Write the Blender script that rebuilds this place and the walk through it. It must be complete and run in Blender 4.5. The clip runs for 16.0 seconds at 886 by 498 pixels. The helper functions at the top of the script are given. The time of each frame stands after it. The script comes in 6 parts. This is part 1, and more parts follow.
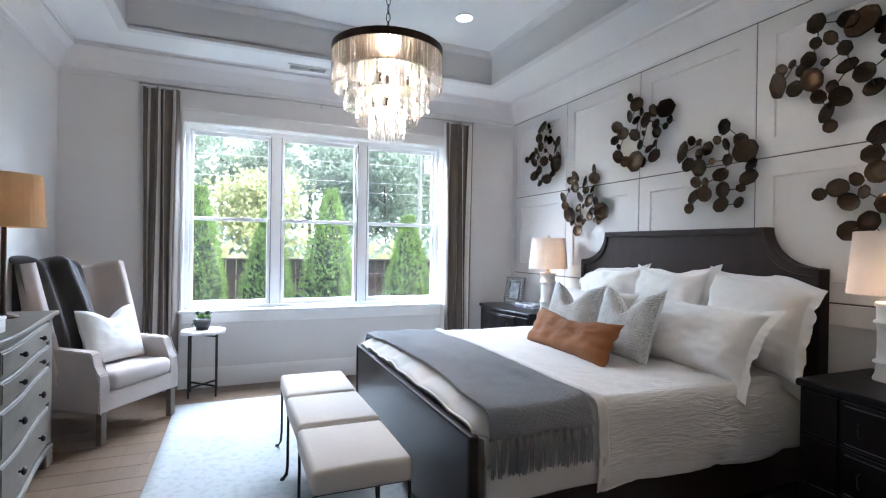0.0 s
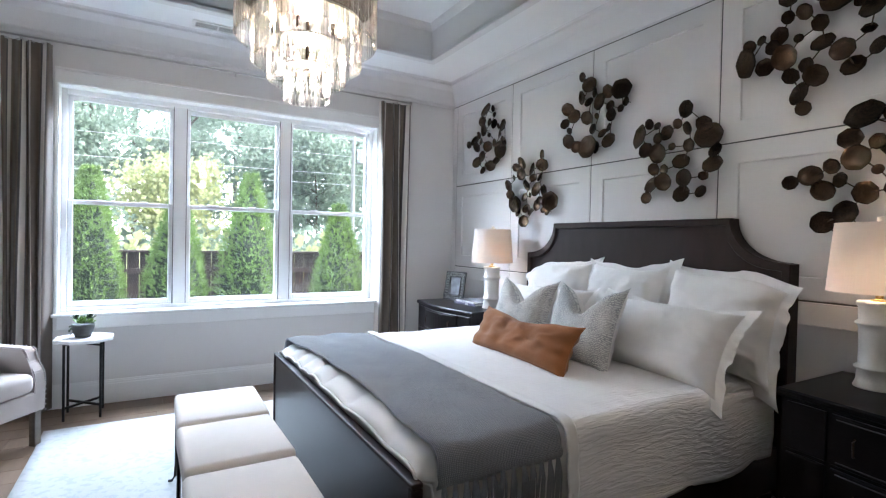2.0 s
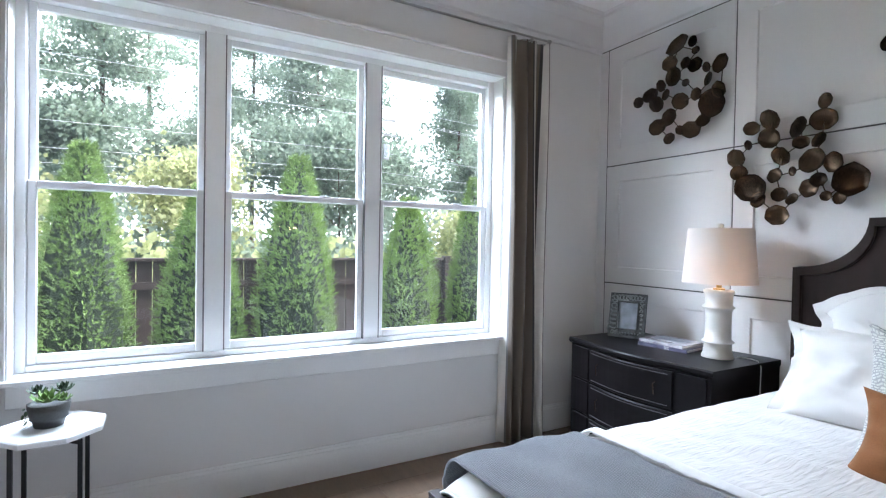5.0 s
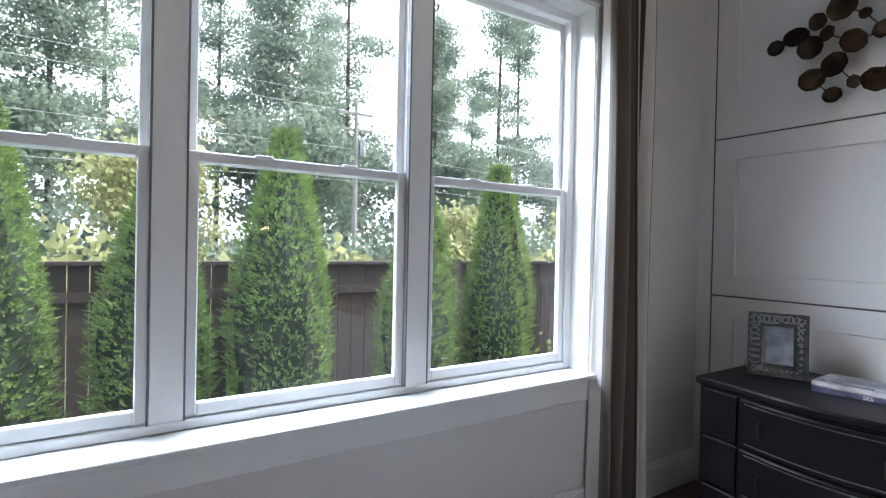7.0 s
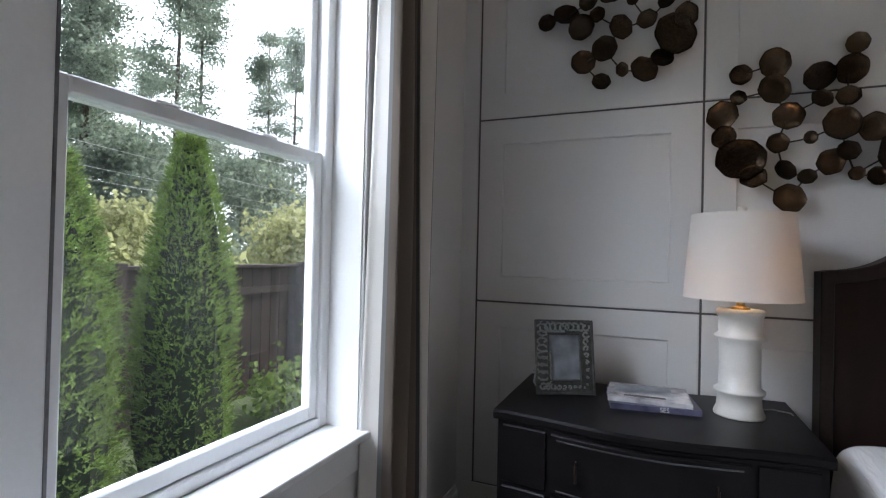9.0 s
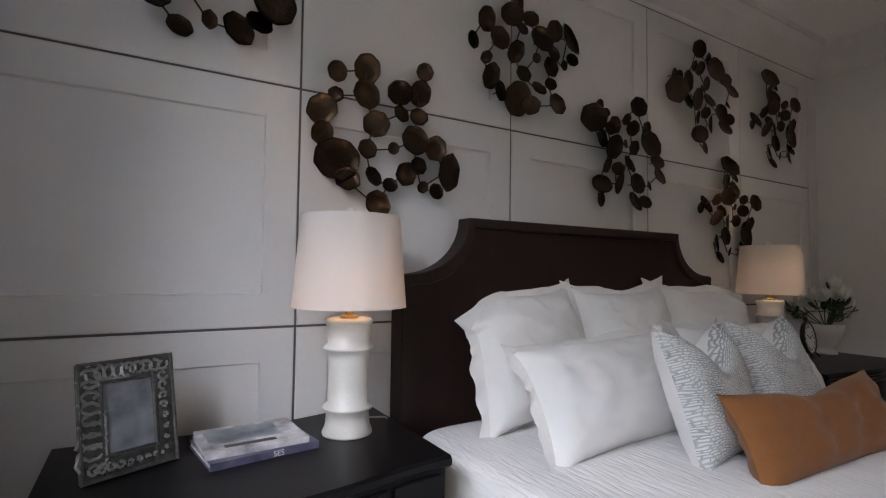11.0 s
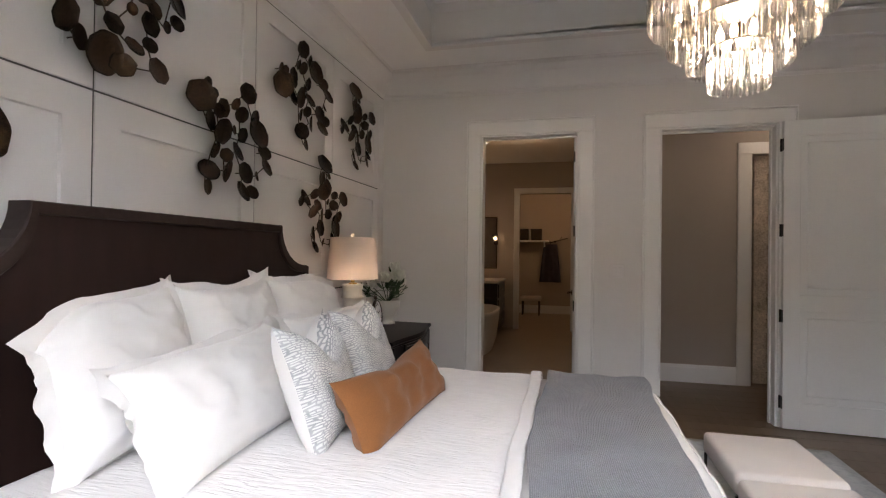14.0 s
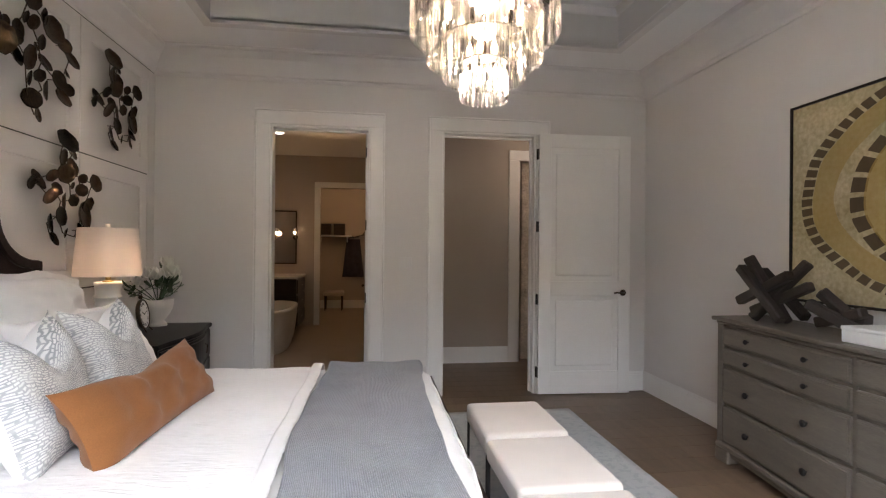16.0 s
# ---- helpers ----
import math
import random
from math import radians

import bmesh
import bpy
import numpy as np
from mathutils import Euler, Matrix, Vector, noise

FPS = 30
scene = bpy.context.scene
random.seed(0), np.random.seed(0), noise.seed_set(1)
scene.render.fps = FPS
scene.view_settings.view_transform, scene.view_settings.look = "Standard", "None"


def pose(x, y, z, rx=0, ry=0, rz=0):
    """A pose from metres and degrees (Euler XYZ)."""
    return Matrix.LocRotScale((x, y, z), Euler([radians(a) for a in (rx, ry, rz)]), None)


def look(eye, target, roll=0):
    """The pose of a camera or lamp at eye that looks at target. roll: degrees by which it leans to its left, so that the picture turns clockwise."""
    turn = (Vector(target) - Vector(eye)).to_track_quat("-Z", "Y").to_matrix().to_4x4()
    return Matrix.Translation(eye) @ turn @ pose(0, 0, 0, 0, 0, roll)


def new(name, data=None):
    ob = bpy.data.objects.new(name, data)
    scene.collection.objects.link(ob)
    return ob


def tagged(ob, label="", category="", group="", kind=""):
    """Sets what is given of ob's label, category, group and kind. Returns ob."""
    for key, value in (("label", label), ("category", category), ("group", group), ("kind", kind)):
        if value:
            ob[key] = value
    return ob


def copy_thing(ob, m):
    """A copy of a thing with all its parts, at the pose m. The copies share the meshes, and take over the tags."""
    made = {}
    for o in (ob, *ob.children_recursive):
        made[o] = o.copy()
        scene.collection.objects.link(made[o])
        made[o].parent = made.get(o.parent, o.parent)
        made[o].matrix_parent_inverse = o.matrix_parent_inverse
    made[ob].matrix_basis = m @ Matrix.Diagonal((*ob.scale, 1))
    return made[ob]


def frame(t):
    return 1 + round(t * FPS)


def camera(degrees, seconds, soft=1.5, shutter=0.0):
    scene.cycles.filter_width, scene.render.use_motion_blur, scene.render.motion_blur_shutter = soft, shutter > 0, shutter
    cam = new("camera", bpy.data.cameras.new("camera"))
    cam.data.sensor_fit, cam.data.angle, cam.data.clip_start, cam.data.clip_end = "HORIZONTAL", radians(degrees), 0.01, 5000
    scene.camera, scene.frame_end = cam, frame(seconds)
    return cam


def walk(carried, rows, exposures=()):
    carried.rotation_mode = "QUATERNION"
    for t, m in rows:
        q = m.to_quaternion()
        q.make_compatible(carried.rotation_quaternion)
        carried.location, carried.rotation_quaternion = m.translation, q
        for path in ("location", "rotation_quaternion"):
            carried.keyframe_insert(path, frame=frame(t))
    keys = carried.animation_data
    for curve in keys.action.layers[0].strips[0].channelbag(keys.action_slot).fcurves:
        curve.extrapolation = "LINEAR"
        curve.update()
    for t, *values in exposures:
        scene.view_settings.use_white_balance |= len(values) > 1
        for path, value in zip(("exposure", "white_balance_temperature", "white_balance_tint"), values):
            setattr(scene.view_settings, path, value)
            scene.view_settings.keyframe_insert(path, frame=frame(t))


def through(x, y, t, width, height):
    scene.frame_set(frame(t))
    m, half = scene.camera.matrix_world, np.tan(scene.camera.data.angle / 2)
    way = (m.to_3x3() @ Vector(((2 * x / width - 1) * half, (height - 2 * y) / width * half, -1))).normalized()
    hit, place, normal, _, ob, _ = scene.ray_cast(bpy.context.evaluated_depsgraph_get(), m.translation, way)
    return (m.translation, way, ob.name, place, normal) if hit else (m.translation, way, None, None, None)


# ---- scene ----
cam = camera(83.1, 16.0, soft=1.2)
PATH = [
    (0, (0.034, -0.272, 1.355), (0.807, 1.573, 1.349), 0.9),
    (0.5, (0.043, -0.256, 1.356), (0.978, 1.512, 1.346), 1.0),
    (1, (0.089, -0.195, 1.35), (1.106, 1.528, 1.332), 1.0),
    (1.5, (0.19, -0.041, 1.344), (1.208, 1.68, 1.32), 1.0),
    (2, (0.218, 0.167, 1.347), (1.226, 1.895, 1.316), 1.2),
    (2.5, (0.214, 0.44, 1.349), (1.217, 2.17, 1.325), 1.2),
    (3, (0.261, 0.753, 1.352), (1.261, 2.485, 1.317), 1.1),
    (3.5, (0.274, 1.063, 1.361), (1.257, 2.805, 1.329), 1.0),
    (4, (0.2, 1.423, 1.349), (1.176, 3.169, 1.328), 1.0),
    (4.5, (0.213, 1.789, 1.352), (1.182, 3.538, 1.323), 0.9),
    (5, (0.201, 2.14, 1.368), (1.17, 3.889, 1.337), 1.0),
    (5.2, (0.191, 2.26, 1.362), (1.159, 4.01, 1.332), 1.0),
    (7.3, (0.377, 3.429, 1.332), (1.513, 5.074, 1.318), 1.3),
    (7.5, (0.432, 3.508, 1.33), (1.643, 5.1, 1.309), 1.3),
    (8, (0.566, 3.734, 1.319), (1.984, 5.144, 1.316), 1.3),
    (8.5, (0.659, 3.934, 1.304), (2.287, 5.095, 1.312), 1.5),
    (9, (0.818, 4.072, 1.298), (2.66, 4.85, 1.32), 1.3),
    (9.5, (0.957, 4.18, 1.305), (2.926, 4.529, 1.335), 1.4),
    (10, (1.055, 4.345, 1.293), (3.041, 4.119, 1.341), 1.4),
    (10.2, (1.093, 4.358, 1.281), (3.05, 3.948, 1.344), 1.2),
    (12.5, (1.52, 4.395, 1.337), (2.537, 2.674, 1.376), 0.9),
    (13, (1.484, 4.399, 1.346), (2.303, 2.575, 1.377), 0.7),
    (13.5, (1.391, 4.414, 1.341), (2.044, 2.524, 1.37), 0.9),
    (14, (1.408, 4.401, 1.363), (1.88, 2.458, 1.377), 0.7),
    (14.5, (1.353, 4.404, 1.357), (1.631, 2.423, 1.37), 0.6),
    (15, (1.328, 4.404, 1.354), (1.403, 2.405, 1.363), 0.6),
    (15.5, (1.3, 4.413, 1.348), (1.202, 2.415, 1.355), 0.5),
    (16, (1.25, 4.423, 1.344), (0.976, 2.442, 1.349), 0.5),
]
EXPOSURES = [(0, 2.18, 5650, 12), (3, 1.97, 5700, 12), (4.5, 1.75, 5750, 12), (5.2, 1.64, 5800, 12), (7.3, 0.93, 6000, 13), (9, 0.47, 6150, 14), (10.2, 0.50, 6250, 17), (12.5, 1.33, 6750, 19), (14, 1.66, 6750, 19), (16, 1.93, 6700, 18)]
walk(cam, [(t, look(eye, target, roll)) for t, eye, target, roll in PATH], EXPOSURES)

# ---- world, sun and lamps ----
world = bpy.data.worlds.new("sky")
scene.world = world
world.use_nodes = True
wn, wl = world.node_tree.nodes, world.node_tree.links
sky = wn.new("ShaderNodeTexSky")
sky.sky_type, sky.sun_disc = "NISHITA", False
sky.sun_elevation, sky.sun_rotation = radians(52), radians(115)
sky.dust_density, sky.air_density = 4.0, 1.0
wn["Background"].inputs["Strength"].default_value = 0.15
wl.new(sky.outputs[0], wn["Background"].inputs["Color"])


def lamp(name, kind, m, energy, color, **settings):
    data = bpy.data.lights.new(name, kind)
    data.energy, data.color = energy, color
    for key, value in settings.items():
        if key == "size":
            data.size = value
        elif key == "size_y":
            data.shape, data.size_y = "RECTANGLE", value
        elif key == "radius":
            data.shadow_soft_size = value
        elif key == "angle":
            data.angle = value
        elif key == "cone":
            data.spot_size, data.spot_blend = value, 0.6
    ob = new(name, data)
    ob.matrix_world = m
    return ob


WARM, AMBER = (1.0, 0.80, 0.58), (1.0, 0.62, 0.30)
lamp("sun", "SUN", look((14, 3, 18), (1, 7, 0)), 4.8, (1.0, 0.96, 0.9), angle=radians(12))
# the sky's light at the head of the window
lamp("window_sky", "AREA", look((0.9, 6.1, 3.3), (0.95, 3.2, 0.6)), 225, (0.80, 0.90, 1.0), size=3.0, size_y=1.4)
for lz, lw in ((2.32, 12.0), (2.2, 10.0), (2.06, 5.0)):
    lamp("chandelier_bulb_light", "POINT", pose(0.81, 2.42, lz), lw, WARM, radius=0.05)
lamp("bedside_bulb_light", "POINT", pose(2.84, 3.79, 1.20), 1.9, (1.0, 0.72, 0.44), radius=0.04)
lamp("bedside_bulb_light", "POINT", pose(2.88, 1.06, 1.20), 2.7, (1.0, 0.76, 0.50), radius=0.04)
lamp("dresser_bulb_light", "POINT", pose(-1.12, 3.19, 1.56), 0.8, WARM, radius=0.04)
# north can is real; the south one is unseen fill for the south walls
for cx, cy, cw in ((1.88, 3.73, 3.0), (1.88, 1.1, 9.0)):
    lamp("can_and_fill_light", "SPOT", pose(cx, cy, 3.365), cw, (1.0, 0.88, 0.72), radius=0.06, cone=radians(125))
lamp("bath_can_light", "POINT", pose(2.0, -2.6, 2.8), 1.7, AMBER, radius=0.08)
lamp("closet_light", "POINT", pose(1.7, -5.9, 2.7), 3.4, AMBER, radius=0.08)
lamp("sconce_light", "POINT", pose(2.95, -4.45, 1.62), 0.7, AMBER, radius=0.04)
# added fill lamp without a fitting, brightens the hall wall
lamp("hall_fill", "POINT", pose(-0.9, -0.9, 2.7), 2.0, WARM, radius=0.08)


# ---- materials ----
def material(name, color, rough=0.6, metal=0.0, vary=0.06, scale=6.0, fine=120.0, bump=0.05, spread=None, sheen=0.0, grain=None, coords="Object", per=0.0, depth=0.002, spec=0.5):
    """A surface with soft stains at one scale, grain at another, and fine relief."""
    mat = bpy.data.materials.new(name)
    mat.use_nodes = True
    n, l = mat.node_tree.nodes, mat.node_tree.links
    b = n["Principled BSDF"]
    b.inputs["Roughness"].default_value, b.inputs["Metallic"].default_value = rough, metal
    b.inputs["Sheen Weight"].default_value, b.inputs["Specular IOR Level"].default_value = sheen, spec
    co = n.new("ShaderNodeTexCoord")
    mp = n.new("ShaderNodeMapping")
    l.new(co.outputs[coords], mp.inputs[0])
    if grain:
        mp.inputs["Scale"].default_value = grain
    big, small = n.new("ShaderNodeTexNoise"), n.new("ShaderNodeTexNoise")
    big.inputs["Scale"].default_value, small.inputs["Scale"].default_value = scale, fine
    big.inputs["Detail"].default_value, small.inputs["Detail"].default_value = 4, 3
    l.new(mp.outputs[0], big.inputs["Vector"]), l.new(mp.outputs[0], small.inputs["Vector"])
    add = n.new("ShaderNodeMath")
    add.operation = "ADD"
    l.new(big.outputs[0], add.inputs[0]), l.new(small.outputs[0], add.inputs[1])
    last = add
    if per:
        info = n.new("ShaderNodeObjectInfo")
        more = n.new("ShaderNodeMath")
        more.operation, more.inputs[1].default_value = "MULTIPLY_ADD", per
        l.new(info.outputs["Random"], more.inputs[0]), l.new(add.outputs[0], more.inputs[2])
        off = n.new("ShaderNodeMath")
        off.operation, off.inputs[1].default_value = "SUBTRACT", per / 2
        l.new(more.outputs[0], off.inputs[0])
        last = off
    ramp = n.new("ShaderNodeValToRGB")
    dark = [c * (1 - 3 * vary) for c in color]
    light = list(spread) if spread else [min(1, c * (1 + 3 * vary)) for c in color]
    ramp.color_ramp.elements[0].position, ramp.color_ramp.elements[1].position = 0.55, 1.45
    half = n.new("ShaderNodeMath")
    half.operation, half.inputs[1].default_value = "MULTIPLY", 0.5
    ramp.color_ramp.elements[0].position, ramp.color_ramp.elements[1].position = 0.28, 0.72
    ramp.color_ramp.elements[0].color, ramp.color_ramp.elements[1].color = (*dark, 1), (*light, 1)
    l.new(last.outputs[0], half.inputs[0]), l.new(half.outputs[0], ramp.inputs[0]), l.new(ramp.outputs[0], b.inputs["Base Color"])
    if bump:
        bp = n.new("ShaderNodeBump")
        bp.inputs["Strength"].default_value, bp.inputs["Distance"].default_value = min(1, bump * 4), depth
        l.new(small.outputs[0], bp.inputs["Height"]), l.new(bp.outputs[0], b.inputs["Normal"])
    return mat


def nodes_of(mat):
    return mat.node_tree.nodes, mat.node_tree.links, mat.node_tree.nodes["Principled BSDF"]


def woven(mat, sx, sy, strength=0.6, depth=0.004, coords="UV", kind="weave"):
    """Adds a thread relief, and its darker gaps, to a cloth."""
    n, l, b = nodes_of(mat)
    co = n.new("ShaderNodeTexCoord")
    waves = []
    for axis, s in (("X", sx), ("Y", sy)):
        w = n.new("ShaderNodeTexWave")
        w.bands_direction = axis
        w.inputs["Scale"].default_value, w.inputs["Distortion"].default_value = s, 2.5 if kind == "quilt" else 1.2
        w.inputs["Detail"].default_value, w.inputs["Detail Scale"].default_value = 2, 1.5
        l.new(co.outputs[coords], w.inputs["Vector"])
        waves.append(w)
    mul = n.new("ShaderNodeMath")
    mul.operation = "MULTIPLY" if kind != "quilt" else "MAXIMUM"
    l.new(waves[0].outputs["Fac"], mul.inputs[0]), l.new(waves[1].outputs["Fac"], mul.inputs[1])
    bp = n.new("ShaderNodeBump")
    bp.inputs["Strength"].default_value, bp.inputs["Distance"].default_value = strength, depth
    l.new(mul.outputs[0], bp.inputs["Height"]), l.new(bp.outputs[0], b.inputs["Normal"])
    return mat, mul


def tint(mat, value, color, amount=1.0):
    """Mixes a second colour over a material where value is high."""
    n, l, b = nodes_of(mat)
    mix = n.new("ShaderNodeMix")
    mix.data_type = "RGBA"
    fac = n.new("ShaderNodeMath")
    fac.operation, fac.inputs[1].default_value, fac.use_clamp = "MULTIPLY", amount, True
    l.new(value, fac.inputs[0]), l.new(fac.outputs[0], mix.inputs[0])
    l.new(b.inputs["Base Color"].links[0].from_socket, mix.inputs[6])
    mix.inputs[7].default_value = (*color, 1)
    l.new(mix.outputs[2], b.inputs["Base Color"])
    return mat


def glowing(name, color, strength):
    mat = bpy.data.materials.new(name)
    mat.use_nodes = True
    n, l, b = nodes_of(mat)
    b.inputs["Base Color"].default_value = (*color, 1)
    b.inputs["Emission Color"].default_value, b.inputs["Emission Strength"].default_value = (*color, 1), strength
    return mat


PAINT = material("wall_paint", (0.65, 0.637, 0.63), 0.75, vary=0.012, scale=1.5, fine=260, bump=0.03, depth=0.0006)
PANEL_PAINT = material("panel_paint", (0.63, 0.615, 0.61), 0.5, vary=0.012, scale=2, fine=180, bump=0.02, depth=0.0005)
# dark tone that deepens the shadow gap between the wall panels
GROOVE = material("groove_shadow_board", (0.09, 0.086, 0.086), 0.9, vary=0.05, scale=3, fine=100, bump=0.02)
CEILING_PAINT = material("ceiling_paint", (0.78, 0.78, 0.79), 0.85, vary=0.01, scale=1.2, fine=220, bump=0.05, depth=0.0008)
TRIM = material("trim_paint", (0.75, 0.75, 0.745), 0.38, vary=0.012, scale=3, fine=90, bump=0.02, depth=0.0004)
CROWN = material("crown_paint", (0.66, 0.65, 0.655), 0.5, vary=0.012, scale=3, fine=120, bump=0.02, depth=0.0005)
VINYL = material("window_vinyl", (0.84, 0.85, 0.86), 0.35, vary=0.01, scale=3, fine=90, bump=0.0)
OAK = material("oak_plank", (0.155, 0.103, 0.066), 0.36, vary=0.09, scale=2.2, fine=26, bump=0.05, grain=(9, 0.8, 9), per=0.35, depth=0.001)
ESPRESSO = material("espresso_wood", (0.014, 0.009, 0.008), 0.30, spec=0.45, vary=0.12, scale=3, fine=40, bump=0.03, grain=(2, 10, 10), depth=0.0008)
BED_EDGE = material("bed_frame_wood", (0.025, 0.0155, 0.013), 0.5, spec=0.2, vary=0.12, scale=4, fine=60, bump=0.03, depth=0.0008)
HEADBOARD_CLOTH = material("headboard_panel", (0.021, 0.0105, 0.009), 0.5, spec=0.22, vary=0.12, scale=4, fine=240, bump=0.05, grain=(1, 4, 1))
BLACK_WOOD = material("nightstand_wood", (0.006, 0.005, 0.0055), 0.34, spec=0.12, vary=0.14, scale=4, fine=50, bump=0.04, grain=(6, 1, 6), depth=0.0008)
GREY_WOOD = material("grey_washed_wood", (0.135, 0.116, 0.094), 0.5, vary=0.10, scale=2.5, fine=34, bump=0.08, grain=(10, 1, 10), depth=0.001)
IRON = material("black_iron", (0.018, 0.017, 0.017), 0.42, 0.7, vary=0.1, scale=20, fine=160, bump=0.05)
BRASS = material("brass", (0.55, 0.36, 0.14), 0.3, 1.0, vary=0.08, scale=20, fine=120, bump=0.02)
BRONZE = material("dark_bronze", (0.05, 0.035, 0.025), 0.38, 0.9, vary=0.12, scale=20, fine=150, bump=0.05)
STEEL = material("brushed_nickel", (0.42, 0.41, 0.40), 0.3, 1.0, vary=0.05, scale=20, fine=120, bump=0.02)
LINEN = material("white_linen", (0.71, 0.695, 0.68), 0.9, vary=0.015, scale=7, fine=420, bump=0.12, sheen=0.25, depth=0.0012)
UPHOLSTERY = material("cream_upholstery", (0.44, 0.385, 0.355), 0.88, vary=0.03, scale=6, fine=380, bump=0.1, sheen=0.2, depth=0.001)
STOOL_CLOTH = material("stool_upholstery", (0.64, 0.58, 0.53), 0.88, vary=0.02, scale=6, fine=380, bump=0.1, sheen=0.2, depth=0.001)
VELVET = material("rust_velvet", (0.24, 0.094, 0.031), 0.8, vary=0.05, scale=5, fine=240, bump=0.05, sheen=0.12, spec=0.2)
FUR = material("dark_fur", (0.022, 0.017, 0.015), 0.42, vary=0.25, scale=9, fine=140, bump=0.25, sheen=0.15, depth=0.006)
CERAMIC = material("white_ceramic", (0.62, 0.595, 0.555), 0.32, vary=0.02, scale=9, fine=160, bump=0.06, depth=0.001)
MARBLE = material("white_marble", (0.80, 0.80, 0.80), 0.2, vary=0.03, scale=7, fine=30, bump=0.0)
DARK_CLAY = material("dark_clay", (0.05, 0.052, 0.05), 0.6, vary=0.12, scale=20, fine=150, bump=0.1)
SUCCULENT = material("succulent_leaf", (0.16, 0.26, 0.07), 0.5, vary=0.12, scale=16, fine=90, bump=0.04)
PETAL = material("white_petal", (0.78, 0.78, 0.74), 0.6, vary=0.03, scale=20, fine=120, bump=0.05)
DARK_LEAF = material("dark_leaf", (0.03, 0.06, 0.025), 0.45, vary=0.15, scale=14, fine=90, bump=0.05)
PAPER = material("book_paper", (0.74, 0.73, 0.70), 0.8, vary=0.03, scale=20, fine=300, bump=0.05)
ART_BLOCKS = material("charred_wood", (0.024, 0.0165, 0.0125), 0.65, vary=0.15, scale=8, fine=60, bump=0.2, grain=(1, 8, 8))
COUNTER = material("white_counter", (0.72, 0.70, 0.66), 0.25, vary=0.04, scale=6, fine=40, bump=0.0)
TILE = material("bath_tile", (0.27, 0.22, 0.17), 0.35, vary=0.05, scale=3, fine=40, bump=0.02)
HALL_PAINT = material("hall_paint", (0.40, 0.35, 0.31), 0.75, vary=0.012, scale=1.5, fine=260, bump=0.03, depth=0.0006)
STONE = material("ledge_stone", (0.42, 0.36, 0.30), 0.8, vary=0.2, scale=7, fine=60, bump=0.4, depth=0.006, per=0.3)
GARMENT = material("dark_garment", (0.05, 0.045, 0.06), 0.9, vary=0.1, scale=9, fine=200, bump=0.1)
BULB = glowing("warm_bulb", (1.0, 0.72, 0.40), 7.0)
CAN_LIGHT = glowing("can_lamp", (1.0, 0.93, 0.84), 3.0)

THROW = material("grey_throw", (0.19, 0.20, 0.22), 0.95, vary=0.09, scale=8, fine=160, bump=0.1, sheen=0.3)
_, gaps = woven(THROW, 10.0, 9.0, 0.9, 0.006)
tint(THROW, gaps.outputs[0], (0.42, 0.44, 0.475), 0.55)
QUILT = material("white_quilt", (0.72, 0.70, 0.69), 0.9, vary=0.02, scale=6, fine=300, bump=0.05, sheen=0.25)
n, l, b = nodes_of(QUILT)
co, mp, ridges, bp = n.new("ShaderNodeTexCoord"), n.new("ShaderNodeMapping"), n.new("ShaderNodeTexNoise"), n.new("ShaderNodeBump")
mp.inputs["Scale"].default_value = (11, 62, 1)
ridges.inputs["Scale"].default_value, ridges.inputs["Detail"].default_value, ridges.inputs["Distortion"].default_value = 1.0, 1.5, 0.6
bp.inputs["Strength"].default_value, bp.inputs["Distance"].default_value = 1.0, 0.007
l.new(co.outputs["UV"], mp.inputs[0]), l.new(mp.outputs[0], ridges.inputs["Vector"])
l.new(ridges.outputs[0], bp.inputs["Height"]), l.new(bp.outputs[0], b.inputs["Normal"])

# striped drapes: dark, pale and taupe bands across the cloth
DRAPE = material("striped_drape", (0.23, 0.195, 0.165), 0.85, vary=0.03, scale=6, fine=300, bump=0.08, sheen=0.2)
n, l, b = nodes_of(DRAPE)
co, sep, fr = n.new("ShaderNodeTexCoord"), n.new("ShaderNodeSeparateXYZ"), n.new("ShaderNodeMath")
l.new(co.outputs["UV"], sep.inputs[0])
fr.operation = "FRACT"
l.new(sep.outputs[0], fr.inputs[0])
bands = n.new("ShaderNodeValToRGB")
bands.color_ramp.interpolation = "CONSTANT"
stops = bands.color_ramp.elements
# pale stripe, brightened further to show the backlit leading edge
stops[0].position, stops[0].color = 0.0, (0.62, 0.59, 0.55, 1)
stops[1].position, stops[1].color = 0.16, (0.15, 0.145, 0.145, 1)
for at, c in ((0.19, (0.115, 0.09, 0.07)), (0.46, (0.045, 0.038, 0.04)), (0.50, (0.42, 0.385, 0.345)), (0.60, (0.125, 0.10, 0.078)), (0.93, (0.05, 0.042, 0.043))):
    e = stops.new(at)
    e.color = (*c, 1)
l.new(fr.outputs[0], bands.inputs[0]), l.new(bands.outputs[0], b.inputs["Base Color"])

# pale distressed rug
RUG = material("distressed_rug", (0.42, 0.435, 0.435), 0.95, vary=0.03, scale=4, fine=300, bump=0.2, sheen=0.2, depth=0.003)
n, l, b = nodes_of(RUG)
co = n.new("ShaderNodeTexCoord")
vo, no = n.new("ShaderNodeTexVoronoi"), n.new("ShaderNodeTexNoise")
vo.feature, vo.inputs["Scale"].default_value = "DISTANCE_TO_EDGE", 5.5
no.inputs["Scale"].default_value, no.inputs["Detail"].default_value = 24, 8
